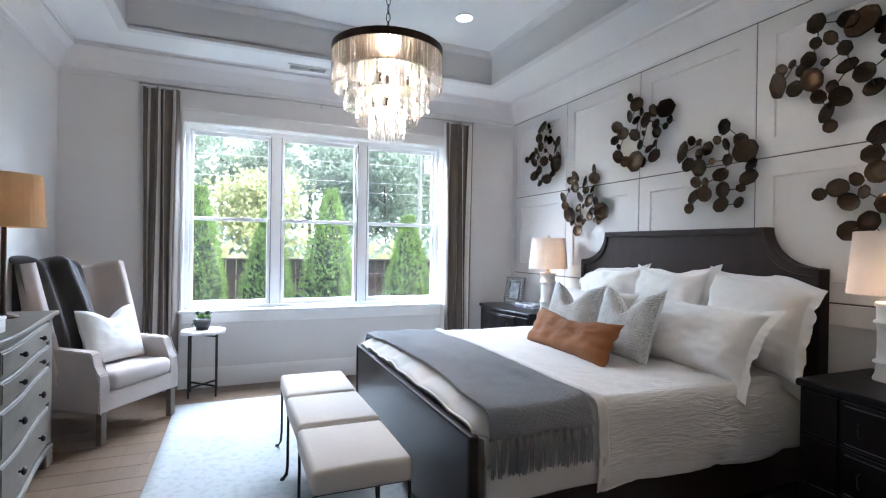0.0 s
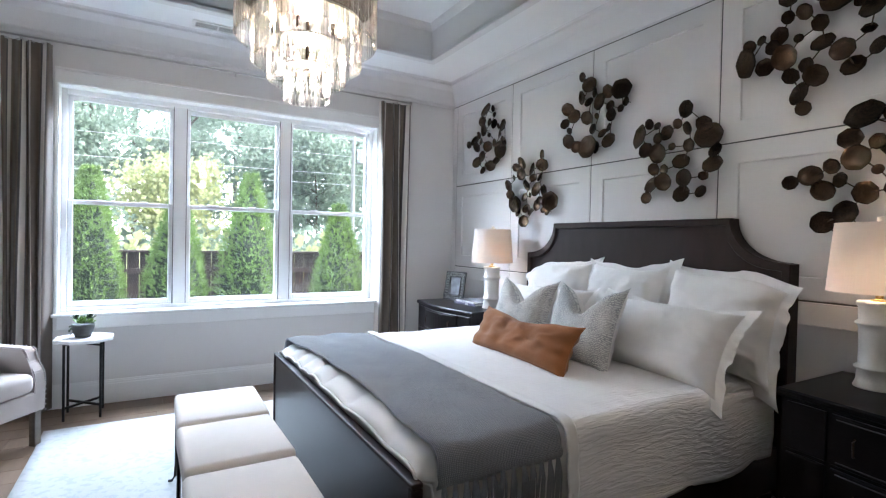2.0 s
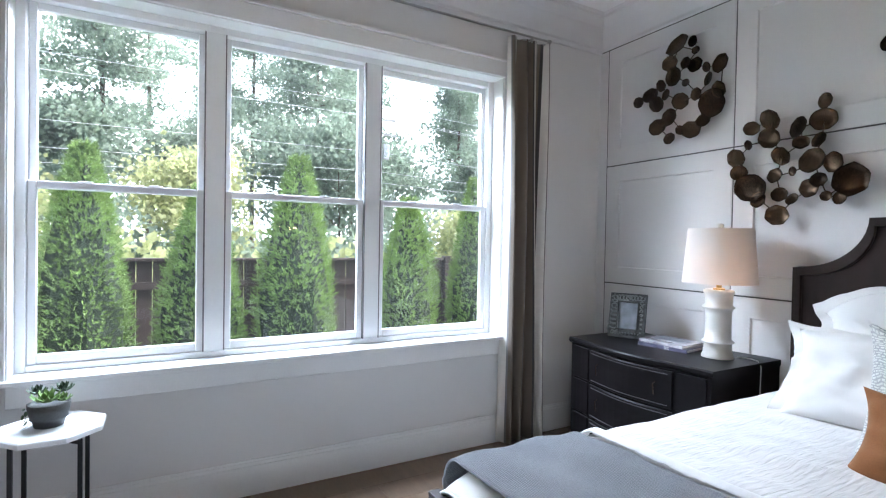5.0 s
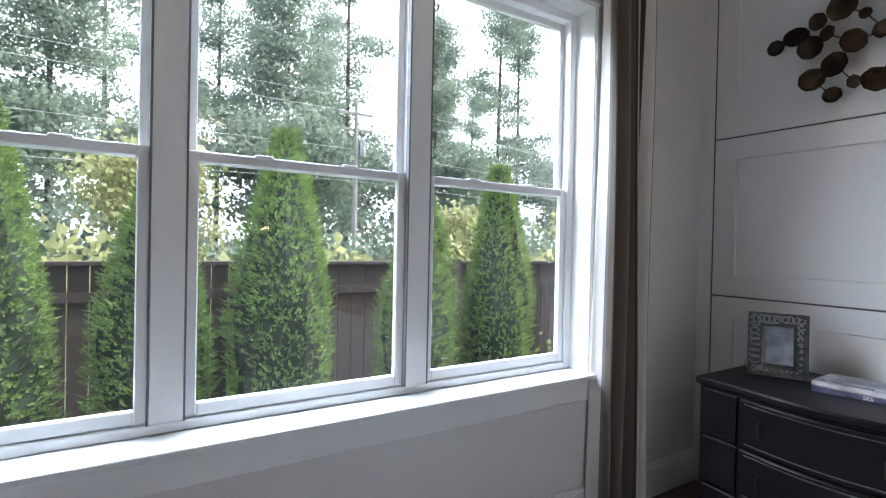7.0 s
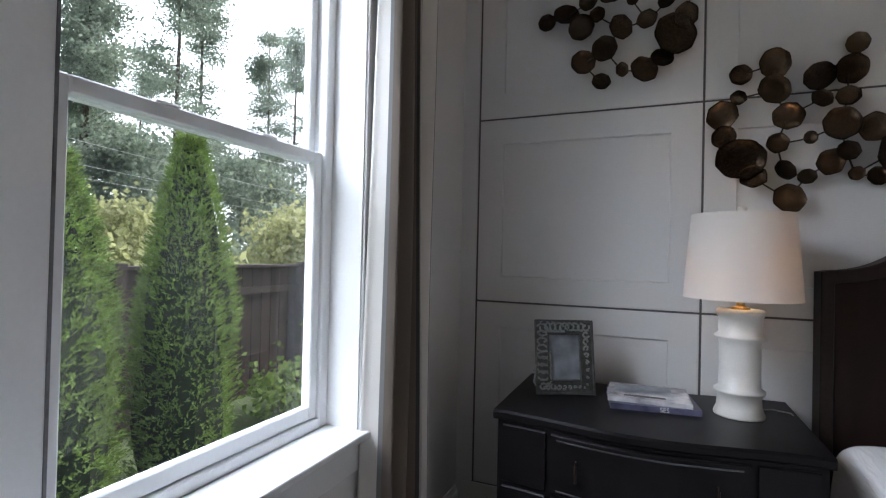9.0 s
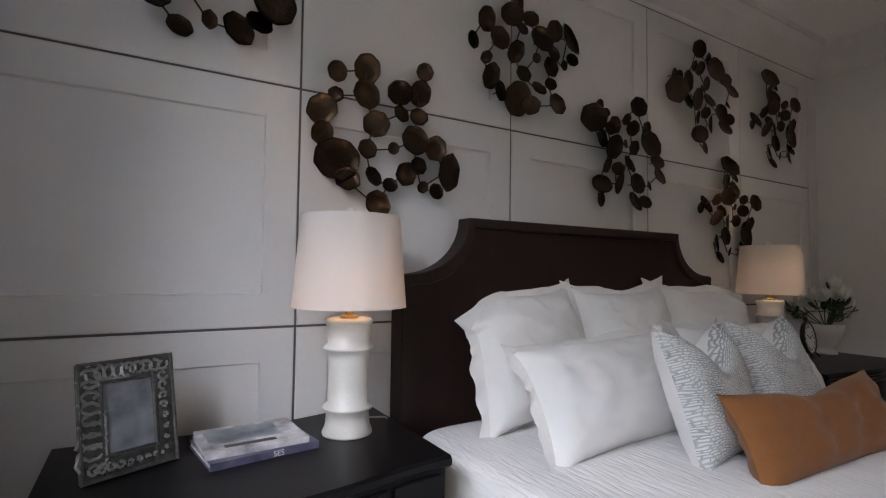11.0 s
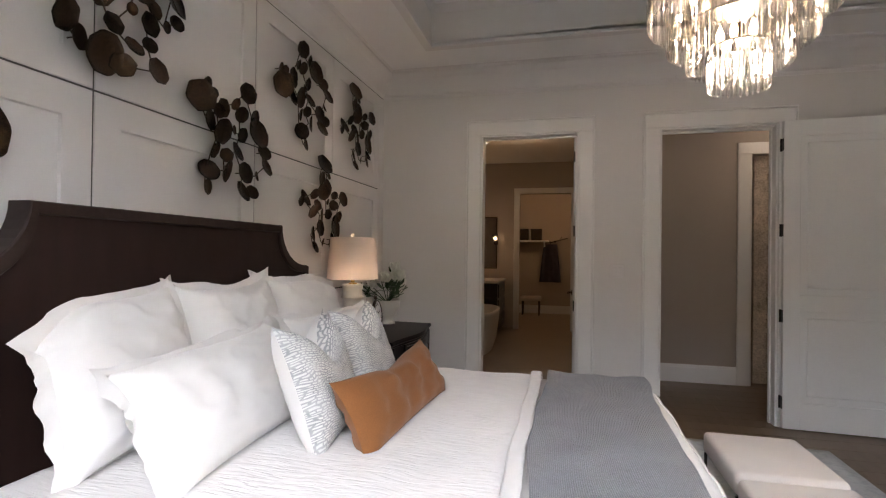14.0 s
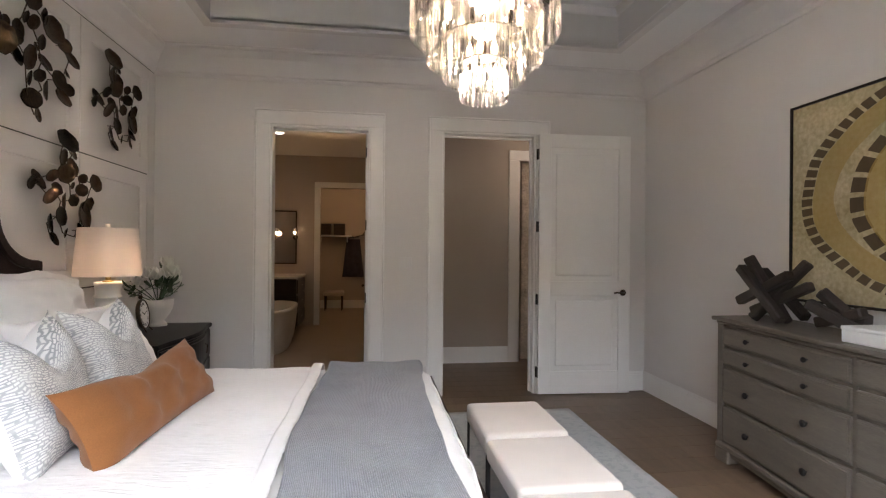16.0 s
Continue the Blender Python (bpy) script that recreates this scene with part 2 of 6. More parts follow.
l.new(co.outputs["Object"], no.inputs["Vector"]), l.new(no.outputs["Color"], vo.inputs["Vector"])
cut = n.new("ShaderNodeMath")
cut.operation, cut.inputs[1].default_value = "GREATER_THAN", 0.56
l.new(no.outputs[0], cut.inputs[0])
tint(RUG, cut.outputs[0], (0.25, 0.29, 0.31), 0.38)

# patterned cushion: broken maze of grey thread on white
MAZE = material("maze_weave", (0.68, 0.675, 0.655), 0.9, vary=0.02, scale=8, fine=300, bump=0.1)
n, l, b = nodes_of(MAZE)
co = n.new("ShaderNodeTexCoord")
br = n.new("ShaderNodeTexBrick")
br.inputs["Scale"].default_value, br.inputs["Mortar Size"].default_value, br.inputs["Mortar Smooth"].default_value = 12.0, 0.075, 0.7
br.inputs["Color1"].default_value, br.inputs["Color2"].default_value, br.inputs["Mortar"].default_value = (0, 0, 0, 1), (0.25, 0.25, 0.25, 1), (1, 1, 1, 1)
br.inputs["Brick Width"].default_value, br.inputs["Row Height"].default_value = 0.55, 0.22
wob = n.new("ShaderNodeTexNoise")
wob.inputs["Scale"].default_value = 9
mixv = n.new("ShaderNodeMix")
mixv.data_type = "VECTOR"
mixv.inputs[0].default_value = 0.075
l.new(co.outputs["UV"], wob.inputs["Vector"]), l.new(co.outputs["UV"], mixv.inputs[4]), l.new(wob.outputs["Color"], mixv.inputs[5])
l.new(mixv.outputs[1], br.inputs["Vector"])
br.offset, br.squash, br.squash_frequency = 0.37, 0.6, 3
fade = n.new("ShaderNodeTexNoise")
fade.inputs["Scale"].default_value, fade.inputs["Detail"].default_value = 6, 4
l.new(co.outputs["UV"], fade.inputs["Vector"])
both = n.new("ShaderNodeMath")
both.operation = "MULTIPLY"
l.new(br.outputs["Color"], both.inputs[0]), l.new(fade.outputs[0], both.inputs[1])
tint(MAZE, both.outputs[0], (0.25, 0.265, 0.275), 1.45)

# dished metal leaves, olive to copper from piece to piece
LEAF_METAL = material("patina_metal", (0.016, 0.0115, 0.009), 0.27, 0.9, vary=0.25, scale=9, fine=60, bump=0.03, spread=(0.088, 0.056, 0.034), per=0.6)

GLASS = bpy.data.materials.new("window_glass")
GLASS.use_nodes = True
n, l, b = nodes_of(GLASS)
out = n["Material Output"]
tr, gl, mx, fz = n.new("ShaderNodeBsdfTransparent"), n.new("ShaderNodeBsdfGlossy"), n.new("ShaderNodeMixShader"), n.new("ShaderNodeLayerWeight")
gl.inputs["Roughness"].default_value, fz.inputs["Blend"].default_value = 0.02, 0.5
sharp, rise = n.new("ShaderNodeMath"), n.new("ShaderNodeMath")
sharp.operation, sharp.inputs[1].default_value = "POWER", 4.0
rise.operation, rise.inputs[1].default_value, rise.inputs[2].default_value = "MULTIPLY_ADD", 0.5, 0.03
l.new(fz.outputs["Facing"], sharp.inputs[0]), l.new(sharp.outputs[0], rise.inputs[0])
# faint translucent veil over the pane imitates the washed-out glare outside
glare, veil = n.new("ShaderNodeBsdfTranslucent"), n.new("ShaderNodeMixShader")
veil.inputs[0].default_value = 0.003
l.new(tr.outputs[0], veil.inputs[1]), l.new(glare.outputs[0], veil.inputs[2])
l.new(rise.outputs[0], mx.inputs[0]), l.new(veil.outputs[0], mx.inputs[1]), l.new(gl.outputs[0], mx.inputs[2]), l.new(mx.outputs[0], out.inputs[0])

CRYSTAL = bpy.data.materials.new("cut_crystal")
CRYSTAL.use_nodes = True
n, l, b = nodes_of(CRYSTAL)
out = n["Material Output"]
tr, gl, tl = n.new("ShaderNodeBsdfTransparent"), n.new("ShaderNodeBsdfGlossy"), n.new("ShaderNodeBsdfTranslucent")
m1, m2, fz = n.new("ShaderNodeMixShader"), n.new("ShaderNodeMixShader"), n.new("ShaderNodeLayerWeight")
gl.inputs["Roughness"].default_value, fz.inputs["Blend"].default_value = 0.04, 0.33
tr.inputs["Color"].default_value, tl.inputs["Color"].default_value = (0.93, 0.93, 0.93, 1), (0.95, 0.92, 0.88, 1)
m1.inputs[0].default_value = 0.022
l.new(tr.outputs[0], m1.inputs[1]), l.new(tl.outputs[0], m1.inputs[2])
l.new(fz.outputs["Facing"], m2.inputs[0]), l.new(m1.outputs[0], m2.inputs[1]), l.new(gl.outputs[0], m2.inputs[2]), l.new(m2.outputs[0], out.inputs[0])

SHADE = bpy.data.materials.new("linen_shade")
SHADE.use_nodes = True
n, l, b = nodes_of(SHADE)
out = n["Material Output"]
df, tl, mx, no, rp = n.new("ShaderNodeBsdfDiffuse"), n.new("ShaderNodeBsdfTranslucent"), n.new("ShaderNodeMixShader"), n.new("ShaderNodeTexNoise"), n.new("ShaderNodeMapRange")
no.inputs["Scale"].default_value = 160
rp.inputs["To Min"].default_value, rp.inputs["To Max"].default_value = 0.18, 0.26
df.inputs["Color"].default_value, tl.inputs["Color"].default_value = (0.64, 0.60, 0.575, 1), (0.85, 0.77, 0.70, 1)
l.new(no.outputs[0], rp.inputs[0]), l.new(rp.outputs[0], mx.inputs[0])
l.new(df.outputs[0], mx.inputs[1]), l.new(tl.outputs[0], mx.inputs[2]), l.new(mx.outputs[0], out.inputs[0])

MIRROR = material("mirror_glass", (0.85, 0.85, 0.85), 0.03, 1.0, vary=0.0, bump=0.0)


# ---- mesh helpers ----
def finish(name, bm, mat, parent=None, label="", smooth=False, uv=False):
    if not uv:
        bmesh.ops.recalc_face_normals(bm, faces=bm.faces)
    me = bpy.data.meshes.new(name)
    bm.to_mesh(me)
    bm.free()
    me.materials.append(mat)
    if smooth:
        for p in me.polygons:
            p.use_smooth = True
    ob = new(name, me)
    if parent:
        ob.parent = parent
    if label:
        ob["label"] = label
    return ob


def part(name, bm, mat, parent, label="", smooth=False, uv=False):
    return finish(name, bm, mat, parent, label, smooth, uv)


def thing(name, m, label, category, group=""):
    ob = new(name)
    ob.empty_display_size = 0.1
    ob.matrix_world = m
    return tagged(ob, label, category, group)


def structure(name, label, category="", m=None):
    ob = new(name)
    ob.empty_display_size = 0.1
    if m:
        ob.matrix_world = m
    return tagged(ob, label, category, "", "structure")


def box(x0, x1, y0, y1, z0, z1, bevel=0.0, seg=2, bm=None, m=None):
    out = bm or bmesh.new()
    tmp = bmesh.new()
    bmesh.ops.create_cube(tmp, size=1, matrix=Matrix.Translation(((x0 + x1) / 2, (y0 + y1) / 2, (z0 + z1) / 2)) @ Matrix.Diagonal((abs(x1 - x0), abs(y1 - y0), abs(z1 - z0), 1)))
    if bevel:
        bmesh.ops.bevel(tmp, geom=tmp.edges[:], offset=bevel, segments=seg, affect="EDGES", profile=0.5)
    return merge(out, tmp, m)


def merge(out, tmp, m=None):
    if m:
        bmesh.ops.transform(tmp, matrix=m, verts=tmp.verts)
    me = bpy.data.meshes.new("tmp")
    tmp.to_mesh(me)
    tmp.free()
    out.from_mesh(me)
    bpy.data.meshes.remove(me)
    return out


def cyl(r0, r1, z0, z1, seg=16, m=None, bm=None, caps=True):
    out, tmp = bm or bmesh.new(), bmesh.new()
    bmesh.ops.create_cone(tmp, cap_ends=caps, segments=seg, radius1=r0, radius2=r1, depth=z1 - z0, matrix=Matrix.Translation((0, 0, (z0 + z1) / 2)))
    return merge(out, tmp, m)


def ball(r, m=None, bm=None, seg=12):
    out, tmp = bm or bmesh.new(), bmesh.new()
    bmesh.ops.create_uvsphere(tmp, u_segments=seg, v_segments=max(6, seg // 2), radius=r)
    return merge(out, tmp, m)


def lathe(profile, seg=32, m=None, bm=None, wobble=None):
    out, tmp = bm or bmesh.new(), bmesh.new()
    rings = []
    for r, z in profile:
        rings.append([tmp.verts.new((r * math.cos(2 * math.pi * k / seg), r * math.sin(2 * math.pi * k / seg), z)) for k in range(seg)])
    for a, b in zip(rings, rings[1:]):
        for k in range(seg):
            tmp.faces.new((a[k], a[(k + 1) % seg], b[(k + 1) % seg], b[k]))
    if profile[0][0] > 1e-4:
        tmp.faces.new(rings[0][::-1])
    if profile[-1][0] > 1e-4:
        tmp.faces.new(rings[-1])
    bmesh.ops.remove_doubles(tmp, verts=tmp.verts, dist=1e-5)
    return merge(out, tmp, m)


def tube(points, r, seg=6, bm=None, taper=1.0):
    """A round rod along a line of points."""
    out = bm or bmesh.new()
    pts = [Vector(p) for p in points]
    rings = []
    for i, p in enumerate(pts):
        way = (pts[min(i + 1, len(pts) - 1)] - pts[max(i - 1, 0)]).normalized()
        side = way.cross(Vector((0.31, 0.17, 0.93)) if abs(way.z) < 0.9 else Vector((1, 0.1, 0))).normalized()
        up = way.cross(side)
        rr = r * (1 + (taper - 1) * i / max(1, len(pts) - 1))
        rings.append([out.verts.new(p + rr * (math.cos(2 * math.pi * k / seg) * side + math.sin(2 * math.pi * k / seg) * up)) for k in range(seg)])
    for a, b in zip(rings, rings[1:]):
        for k in range(seg):
            out.faces.new((a[k], a[(k + 1) % seg], b[(k + 1) % seg], b[k]))
    out.faces.new(rings[0][::-1]), out.faces.new(rings[-1])
    return out


def sheet(fn, nu, nv, thick=0.0, bm=None, uvscale=(1.0, 1.0)):
    """A surface fn(u, v), u and v from 0 to 1, with uv; thick gives it a back."""
    out = bm or bmesh.new()
    uv = out.loops.layers.uv.verify()
    grid = [[Vector(fn(i / nu, j / nv)) for j in range(nv + 1)] for i in range(nu + 1)]

    def lay(points, flip):
        vs = [[out.verts.new(p) for p in row] for row in points]
        for i in range(nu):
            for j in range(nv):
                quad = [(i, j), (i + 1, j), (i + 1, j + 1), (i, j + 1)]
                if flip:
                    quad.reverse()
                f = out.faces.new([vs[a][c] for a, c in quad])
                for loop, (a, c) in zip(f.loops, quad):
                    loop[uv].uv = (a / nu * uvscale[0], c / nv * uvscale[1])
        return vs

    front = lay(grid, False)
    if thick:
        back = []
        for i in range(nu + 1):
            row = []
            for j in range(nv + 1):
                du = grid[min(i + 1, nu)][j] - grid[max(i - 1, 0)][j]
                dv = grid[i][min(j + 1, nv)] - grid[i][max(j - 1, 0)]
                row.append(grid[i][j] - du.cross(dv).normalized() * thick)
            back.append(row)
        rear = lay(back, True)
        rim = [(i, 0) for i in range(nu)] + [(nu, j) for j in range(nv)] + [(i, nv) for i in range(nu, 0, -1)] + [(0, j) for j in range(nv, 0, -1)]
        for (a, c), (d, e) in zip(rim, rim[1:] + rim[:1]):
            out.faces.new((front[a][c], rear[a][c], rear[d][e], front[d][e]))
    return out


def ring_sweep(x0, x1, y0, y1, profile):
    """A moulding round the inside of a rectangle: profile of (inset, z)."""
    out = bmesh.new()
    loops = [[out.verts.new(p) for p in ((x0 + i, y0 + i, z), (x1 - i, y0 + i, z), (x1 - i, y1 - i, z), (x0 + i, y1 - i, z))] for i, z in profile]
    for a, b in zip(loops, loops[1:]):
        for k in range(4):
            out.faces.new((a[k], a[(k + 1) % 4], b[(k + 1) % 4], b[k]))
    return out


def wall_with_holes(axis, face, back, a0, a1, z0, z1, holes):
    """A wall slab with openings through it; axis 'y' lies along x, axis 'x' along y."""
    out = bmesh.new()
    cuts = sorted({a0, a1, *[h[0] for h in holes], *[h[1] for h in holes]})
    zs = sorted({z0, z1, *[h[2] for h in holes], *[h[3] for h in holes]})
    for p, q in zip(cuts, cuts[1:]):
        for r, s in zip(zs, zs[1:]):
            if any(h[0] <= p and q <= h[1] and h[2] <= r and s <= h[3] for h in holes):
                continue
            if axis == "y":
                box(p, q, face, back, r, s, bm=out)
            else:
                box(face, back, p, q, r, s, bm=out)
    bmesh.ops.remove_doubles(out, verts=out.verts, dist=1e-5)
    inner = [f for f in out.faces if any(g is not f and {v.index for v in g.verts} == {v.index for v in f.verts} for g in f.edges[0].link_faces)]
    if inner:
        bmesh.ops.delete(out, geom=list(set(inner)), context="FACES_ONLY")
    return out


def wall(name, bm, mat, label):
    return tagged(finish(name, bm, mat), label, "wall", "", "structure")


# ---- the room: shell ----
W, E, S, N = -1.37, 3.13, -0.14, 4.945
LOW, HIGH = 3.05, 3.38
TX0, TX1, TY0, TY1 = -0.77, 2.49, 0.45, 4.35
WIN = (-0.405, 2.205, 0.727, 2.49)
D1, D2, DH = (1.29, 2.16), (-0.26, 0.63), 2.44

wall_n = wall("wall_north", wall_with_holes("y", N, N + 0.20, W - 0.16, E + 0.16, -0.4, HIGH + 0.2, [WIN]), PAINT, "pale greige painted wall with a triple window")
wall("wall_west", wall_with_holes("x", W, W - 0.16, S - 0.14, N, -0.1, HIGH + 0.2, []), PAINT, "pale greige painted wall behind the dresser")
wall("wall_south", wall_with_holes("y", S, S - 0.14, W - 0.16, E + 0.16, -0.1, HIGH + 0.2, [(*D1, -0.1, DH), (*D2, -0.1, DH)]), PAINT, "pale greige painted wall with two tall doorways")
# slab coloured dark so that the joints between panels read as shaded
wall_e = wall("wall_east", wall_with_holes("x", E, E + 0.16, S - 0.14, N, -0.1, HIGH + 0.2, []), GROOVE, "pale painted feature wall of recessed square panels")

bm = bmesh.new()
for x0, x1, y0, y1 in ((W, TX0, S, N), (TX1, E, S, N), (TX0, TX1, S, TY0), (TX0, TX1, TY1, N)):
    box(x0, x1, y0, y1, LOW, LOW + 0.04, bm=bm)
box(TX0 - 0.1, TX1 + 0.1, TY0 - 0.1, TY1 + 0.1, HIGH, HIGH + 0.06, bm=bm)
tagged(finish("ceiling", bm, CEILING_PAINT), "white tray ceiling with a raised middle", "ceiling", "", "structure")
riser = ring_sweep(TX0, TX1, TY0, TY1, [(-0.03, LOW + 0.001), (0, LOW + 0.001), (0, HIGH + 0.02), (-0.03, HIGH + 0.02), (-0.03, LOW + 0.001)])
tagged(finish("trim_tray_riser", riser, PAINT), "pale beige painted side of the tray", "ceiling side", "", "structure")
# unseen slab over the rooms, added to block daylight from above
tagged(finish("daylight_block", box(W - 0.3, E + 0.3, -8.2, N + 0.3, HIGH + 0.22, HIGH + 0.34), CEILING_PAINT), "plain unseen slab keeping daylight out of the rooms", "roof", "", "structure")
crown = ring_sweep(W, E, S, N, [(0, 2.816), (0.012, 2.816), (0.014, 2.845), (0.03, 2.855), (0.055, 2.90), (0.10, 2.97), (0.135, 3.00), (0.15, 3.015), (0.15, 3.035), (0.165, 3.05)])
tagged(finish("trim_crown", crown, CROWN), "deep white crown moulding under the ceiling", "moulding", "", "structure")
crown = ring_sweep(TX0, TX1, TY0, TY1, [(0, 3.325), (0.006, 3.325), (0.01, 3.335), (0.03, 3.355), (0.04, 3.37), (0.045, 3.38)])
tagged(finish("trim_tray_crown", crown, CROWN), "white crown moulding inside the tray", "moulding", "", "structure")
lip = ring_sweep(TX0, TX1, TY0, TY1, [(-0.06, 3.0495), (-0.06, 3.042), (-0.004, 3.042), (0.008, 3.046), (0.008, 3.07), (0.0, 3.075)])
tagged(finish("trim_tray_lip", lip, CROWN), "thin white bead at the tray's edge", "moulding", "", "structure")


def baseboard(name, axis, at, out_by, a0, a1, h=0.185):
    bm = bmesh.new()
    for t, z0, z1 in ((0.016, 0, h - 0.03), (0.011, h - 0.03, h - 0.012), (0.006, h - 0.012, h)):
        e = at + out_by * t
        if axis == "y":
            box(a0, a1, min(at, e), max(at, e), z0, z1, bm=bm)
        else:
            box(min(at, e), max(at, e), a0, a1, z0, z1, bm=bm)
    tagged(finish(name, bm, TRIM), "tall white painted baseboard", "baseboard", "", "structure")


baseboard("baseboard_north", "y", N, -1, W + 0.016, E - 0.03)
baseboard("baseboard_west", "x", W, 1, S, N)
baseboard("baseboard_south_a", "y", S, 1, W + 0.016, D2[0] - 0.125)
baseboard("baseboard_south_b", "y", S, 1, D2[1] + 0.125, D1[0] - 0.125)
baseboard("baseboard_south_c", "y", S, 1, D1[1] + 0.125, E - 0.03)


def casing(name, lo, hi, top, face, out_by, w=0.115):
    """A flat door casing with a raised outer edge, on one side of a doorway."""
    root = structure(name, "flat white door casing", "door casing")
    for x0, x1, z0, z1 in ((lo - w, lo, 0, top), (hi, hi + w, 0, top), (lo - w, hi + w, top, top + w)):
        y = sorted((face, face + out_by * 0.018))
        part("casing_board", box(x0, x1, y[0], y[1], z0, z1, 0.004, 1), TRIM, root)
    y = sorted((face, face + out_by * 0.028))
    part("casing_edge", box(lo - w - 0.018, lo - w, y[0], y[1], 0, top + w, 0.005, 1), TRIM, root)
    part("casing_edge", box(hi + w, hi + w + 0.018, y[0], y[1], 0, top + w, 0.005, 1), TRIM, root)
    part("casing_edge", box(lo - w - 0.018, hi + w + 0.018, y[0], y[1], top + w, top + w + 0.018, 0.005, 1), TRIM, root)
    y0, y1 = S - 0.143, S + 0.003
    if out_by > 0:
        part("jamb", box(lo, lo + 0.018, y0, y1, 0, top, 0.002, 1), TRIM, root)
        part("jamb", box(hi - 0.018, hi, y0, y1, 0, top, 0.002, 1), TRIM, root)
        part("jamb", box(lo + 0.018, hi - 0.018, y0, y1, top - 0.018, top, 0.002, 1), TRIM, root)
        part("stop", box(lo + 0.018, lo + 0.030, y0 + 0.03, y0 + 0.065, 0, top - 0.018), TRIM, root)
        part("stop", box(lo + 0.030, hi - 0.018, y0 + 0.03, y0 + 0.065, top - 0.032, top - 0.018), TRIM, root)
    return root


casing("trim_casing_bath", *D1, DH, S, 1)
casing("trim_casing_hall", *D2, DH, S, 1)
casing("trim_casing_hall_back", *D2, DH, S - 0.14, -1)


# panelled feature wall: each panel stands proud with a sunk field
def wall_panel(w, h, border=0.115):
    bm = bmesh.new()
    d = 0.020
    rings = [(0, 0, 0), (0, 0, d - 0.002), (0.003, 0.003, d), (border, border, d), (border + 0.004, border + 0.004, d - 0.012)]
    loops = []
    for iy, iz, x in rings:
        loops.append([bm.verts.new(p) for p in ((-x, iy, iz), (-x, w - iy, iz), (-x, w - iy, h - iz), (-x, iy, h - iz))])
    for a, b in zip(loops, loops[1:]):
        for k in range(4):
            bm.faces.new((a[k], a[(k + 1) % 4], b[(k + 1) % 4], b[k]))
    bm.faces.new(loops[-1])
    return bm


YS, ZS = (0.0, 0.955, 1.915, 2.91, 3.893, 4.86), (0.21, 1.08, 1.95, 2.825)
GAP = 0.009
# dark reveal strips; their tone also carries the shade of the joints
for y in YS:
    part("joint_backing", box(E - 0.014, E - 0.001, y - 0.02, y + 0.02, 0.208, 2.83), GROOVE, wall_e, "dark backing strip, its tone also carrying the joint's shade")
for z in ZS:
    part("joint_backing", box(E - 0.0135, E - 0.001, S + 0.002, N - 0.002, z - 0.02, min(z + 0.02, 2.83)), GROOVE, wall_e, "dark backing strip, its tone also carrying the joint's shade")
for y0, y1 in zip(YS, YS[1:]):
    for z0, z1 in zip(ZS, ZS[1:]):
        p = part("panel", wall_panel(y1 - y0 - GAP, z1 - z0 - GAP), PANEL_PAINT, wall_e)
        p.location = (E, y0 + GAP / 2, z0 + GAP / 2)
for y0, y1 in ((S, 0.0 - GAP / 2), (4.86 + GAP / 2, N)):
    part("panel_stile", box(E - 0.02, E, y0 + 0.001, y1, 0.21, 2.82, 0.002, 1), PANEL_PAINT, wall_e)
part("panel_rail", box(E - 0.02, E, S, N, 0.0, 0.207, 0.002, 1), PANEL_PAINT, wall_e)


# ---- window ----
window = structure("window_1", "white vinyl triple double-hung window", "window")
X0, X1, Z0, Z1 = WIN
FR = N + 0.115
for name, args in (("window_frame", (X0, X0 + 0.045, FR, N + 0.19, Z0, Z1)), ("window_frame", (X1 - 0.045, X1, FR, N + 0.19, Z0, Z1)),
                   ("window_frame", (X0 + 0.045, X1 - 0.045, FR, N + 0.19, Z1 - 0.045, Z1)), ("window_frame", (X0 + 0.045, X1 - 0.045, FR, N + 0.19, Z0, Z0 + 0.035)),
                   ("mullion", (0.375, 0.475, FR - 0.012, N + 0.19, Z0 + 0.035, Z1 - 0.045)), ("mullion", (1.26, 1.36, FR - 0.012, N + 0.19, Z0 + 0.035, Z1 - 0.045))):
    part(name, box(*args, 0.004, 1), VINYL, window)
# thin dark strips drawn along both edges of each mullion
JOINT_GREY = material("joint_line_grey", (0.16, 0.16, 0.165), 0.7, vary=0.1, scale=20, fine=90, bump=0.05)
for x in (0.375, 0.475, 1.26, 1.36):
    part("joint_line", box(x - 0.003, x + 0.003, FR - 0.0135, FR + 0.012, Z0 + 0.036, Z1 - 0.046), JOINT_GREY, window, "thin grey line along the mullion joint")
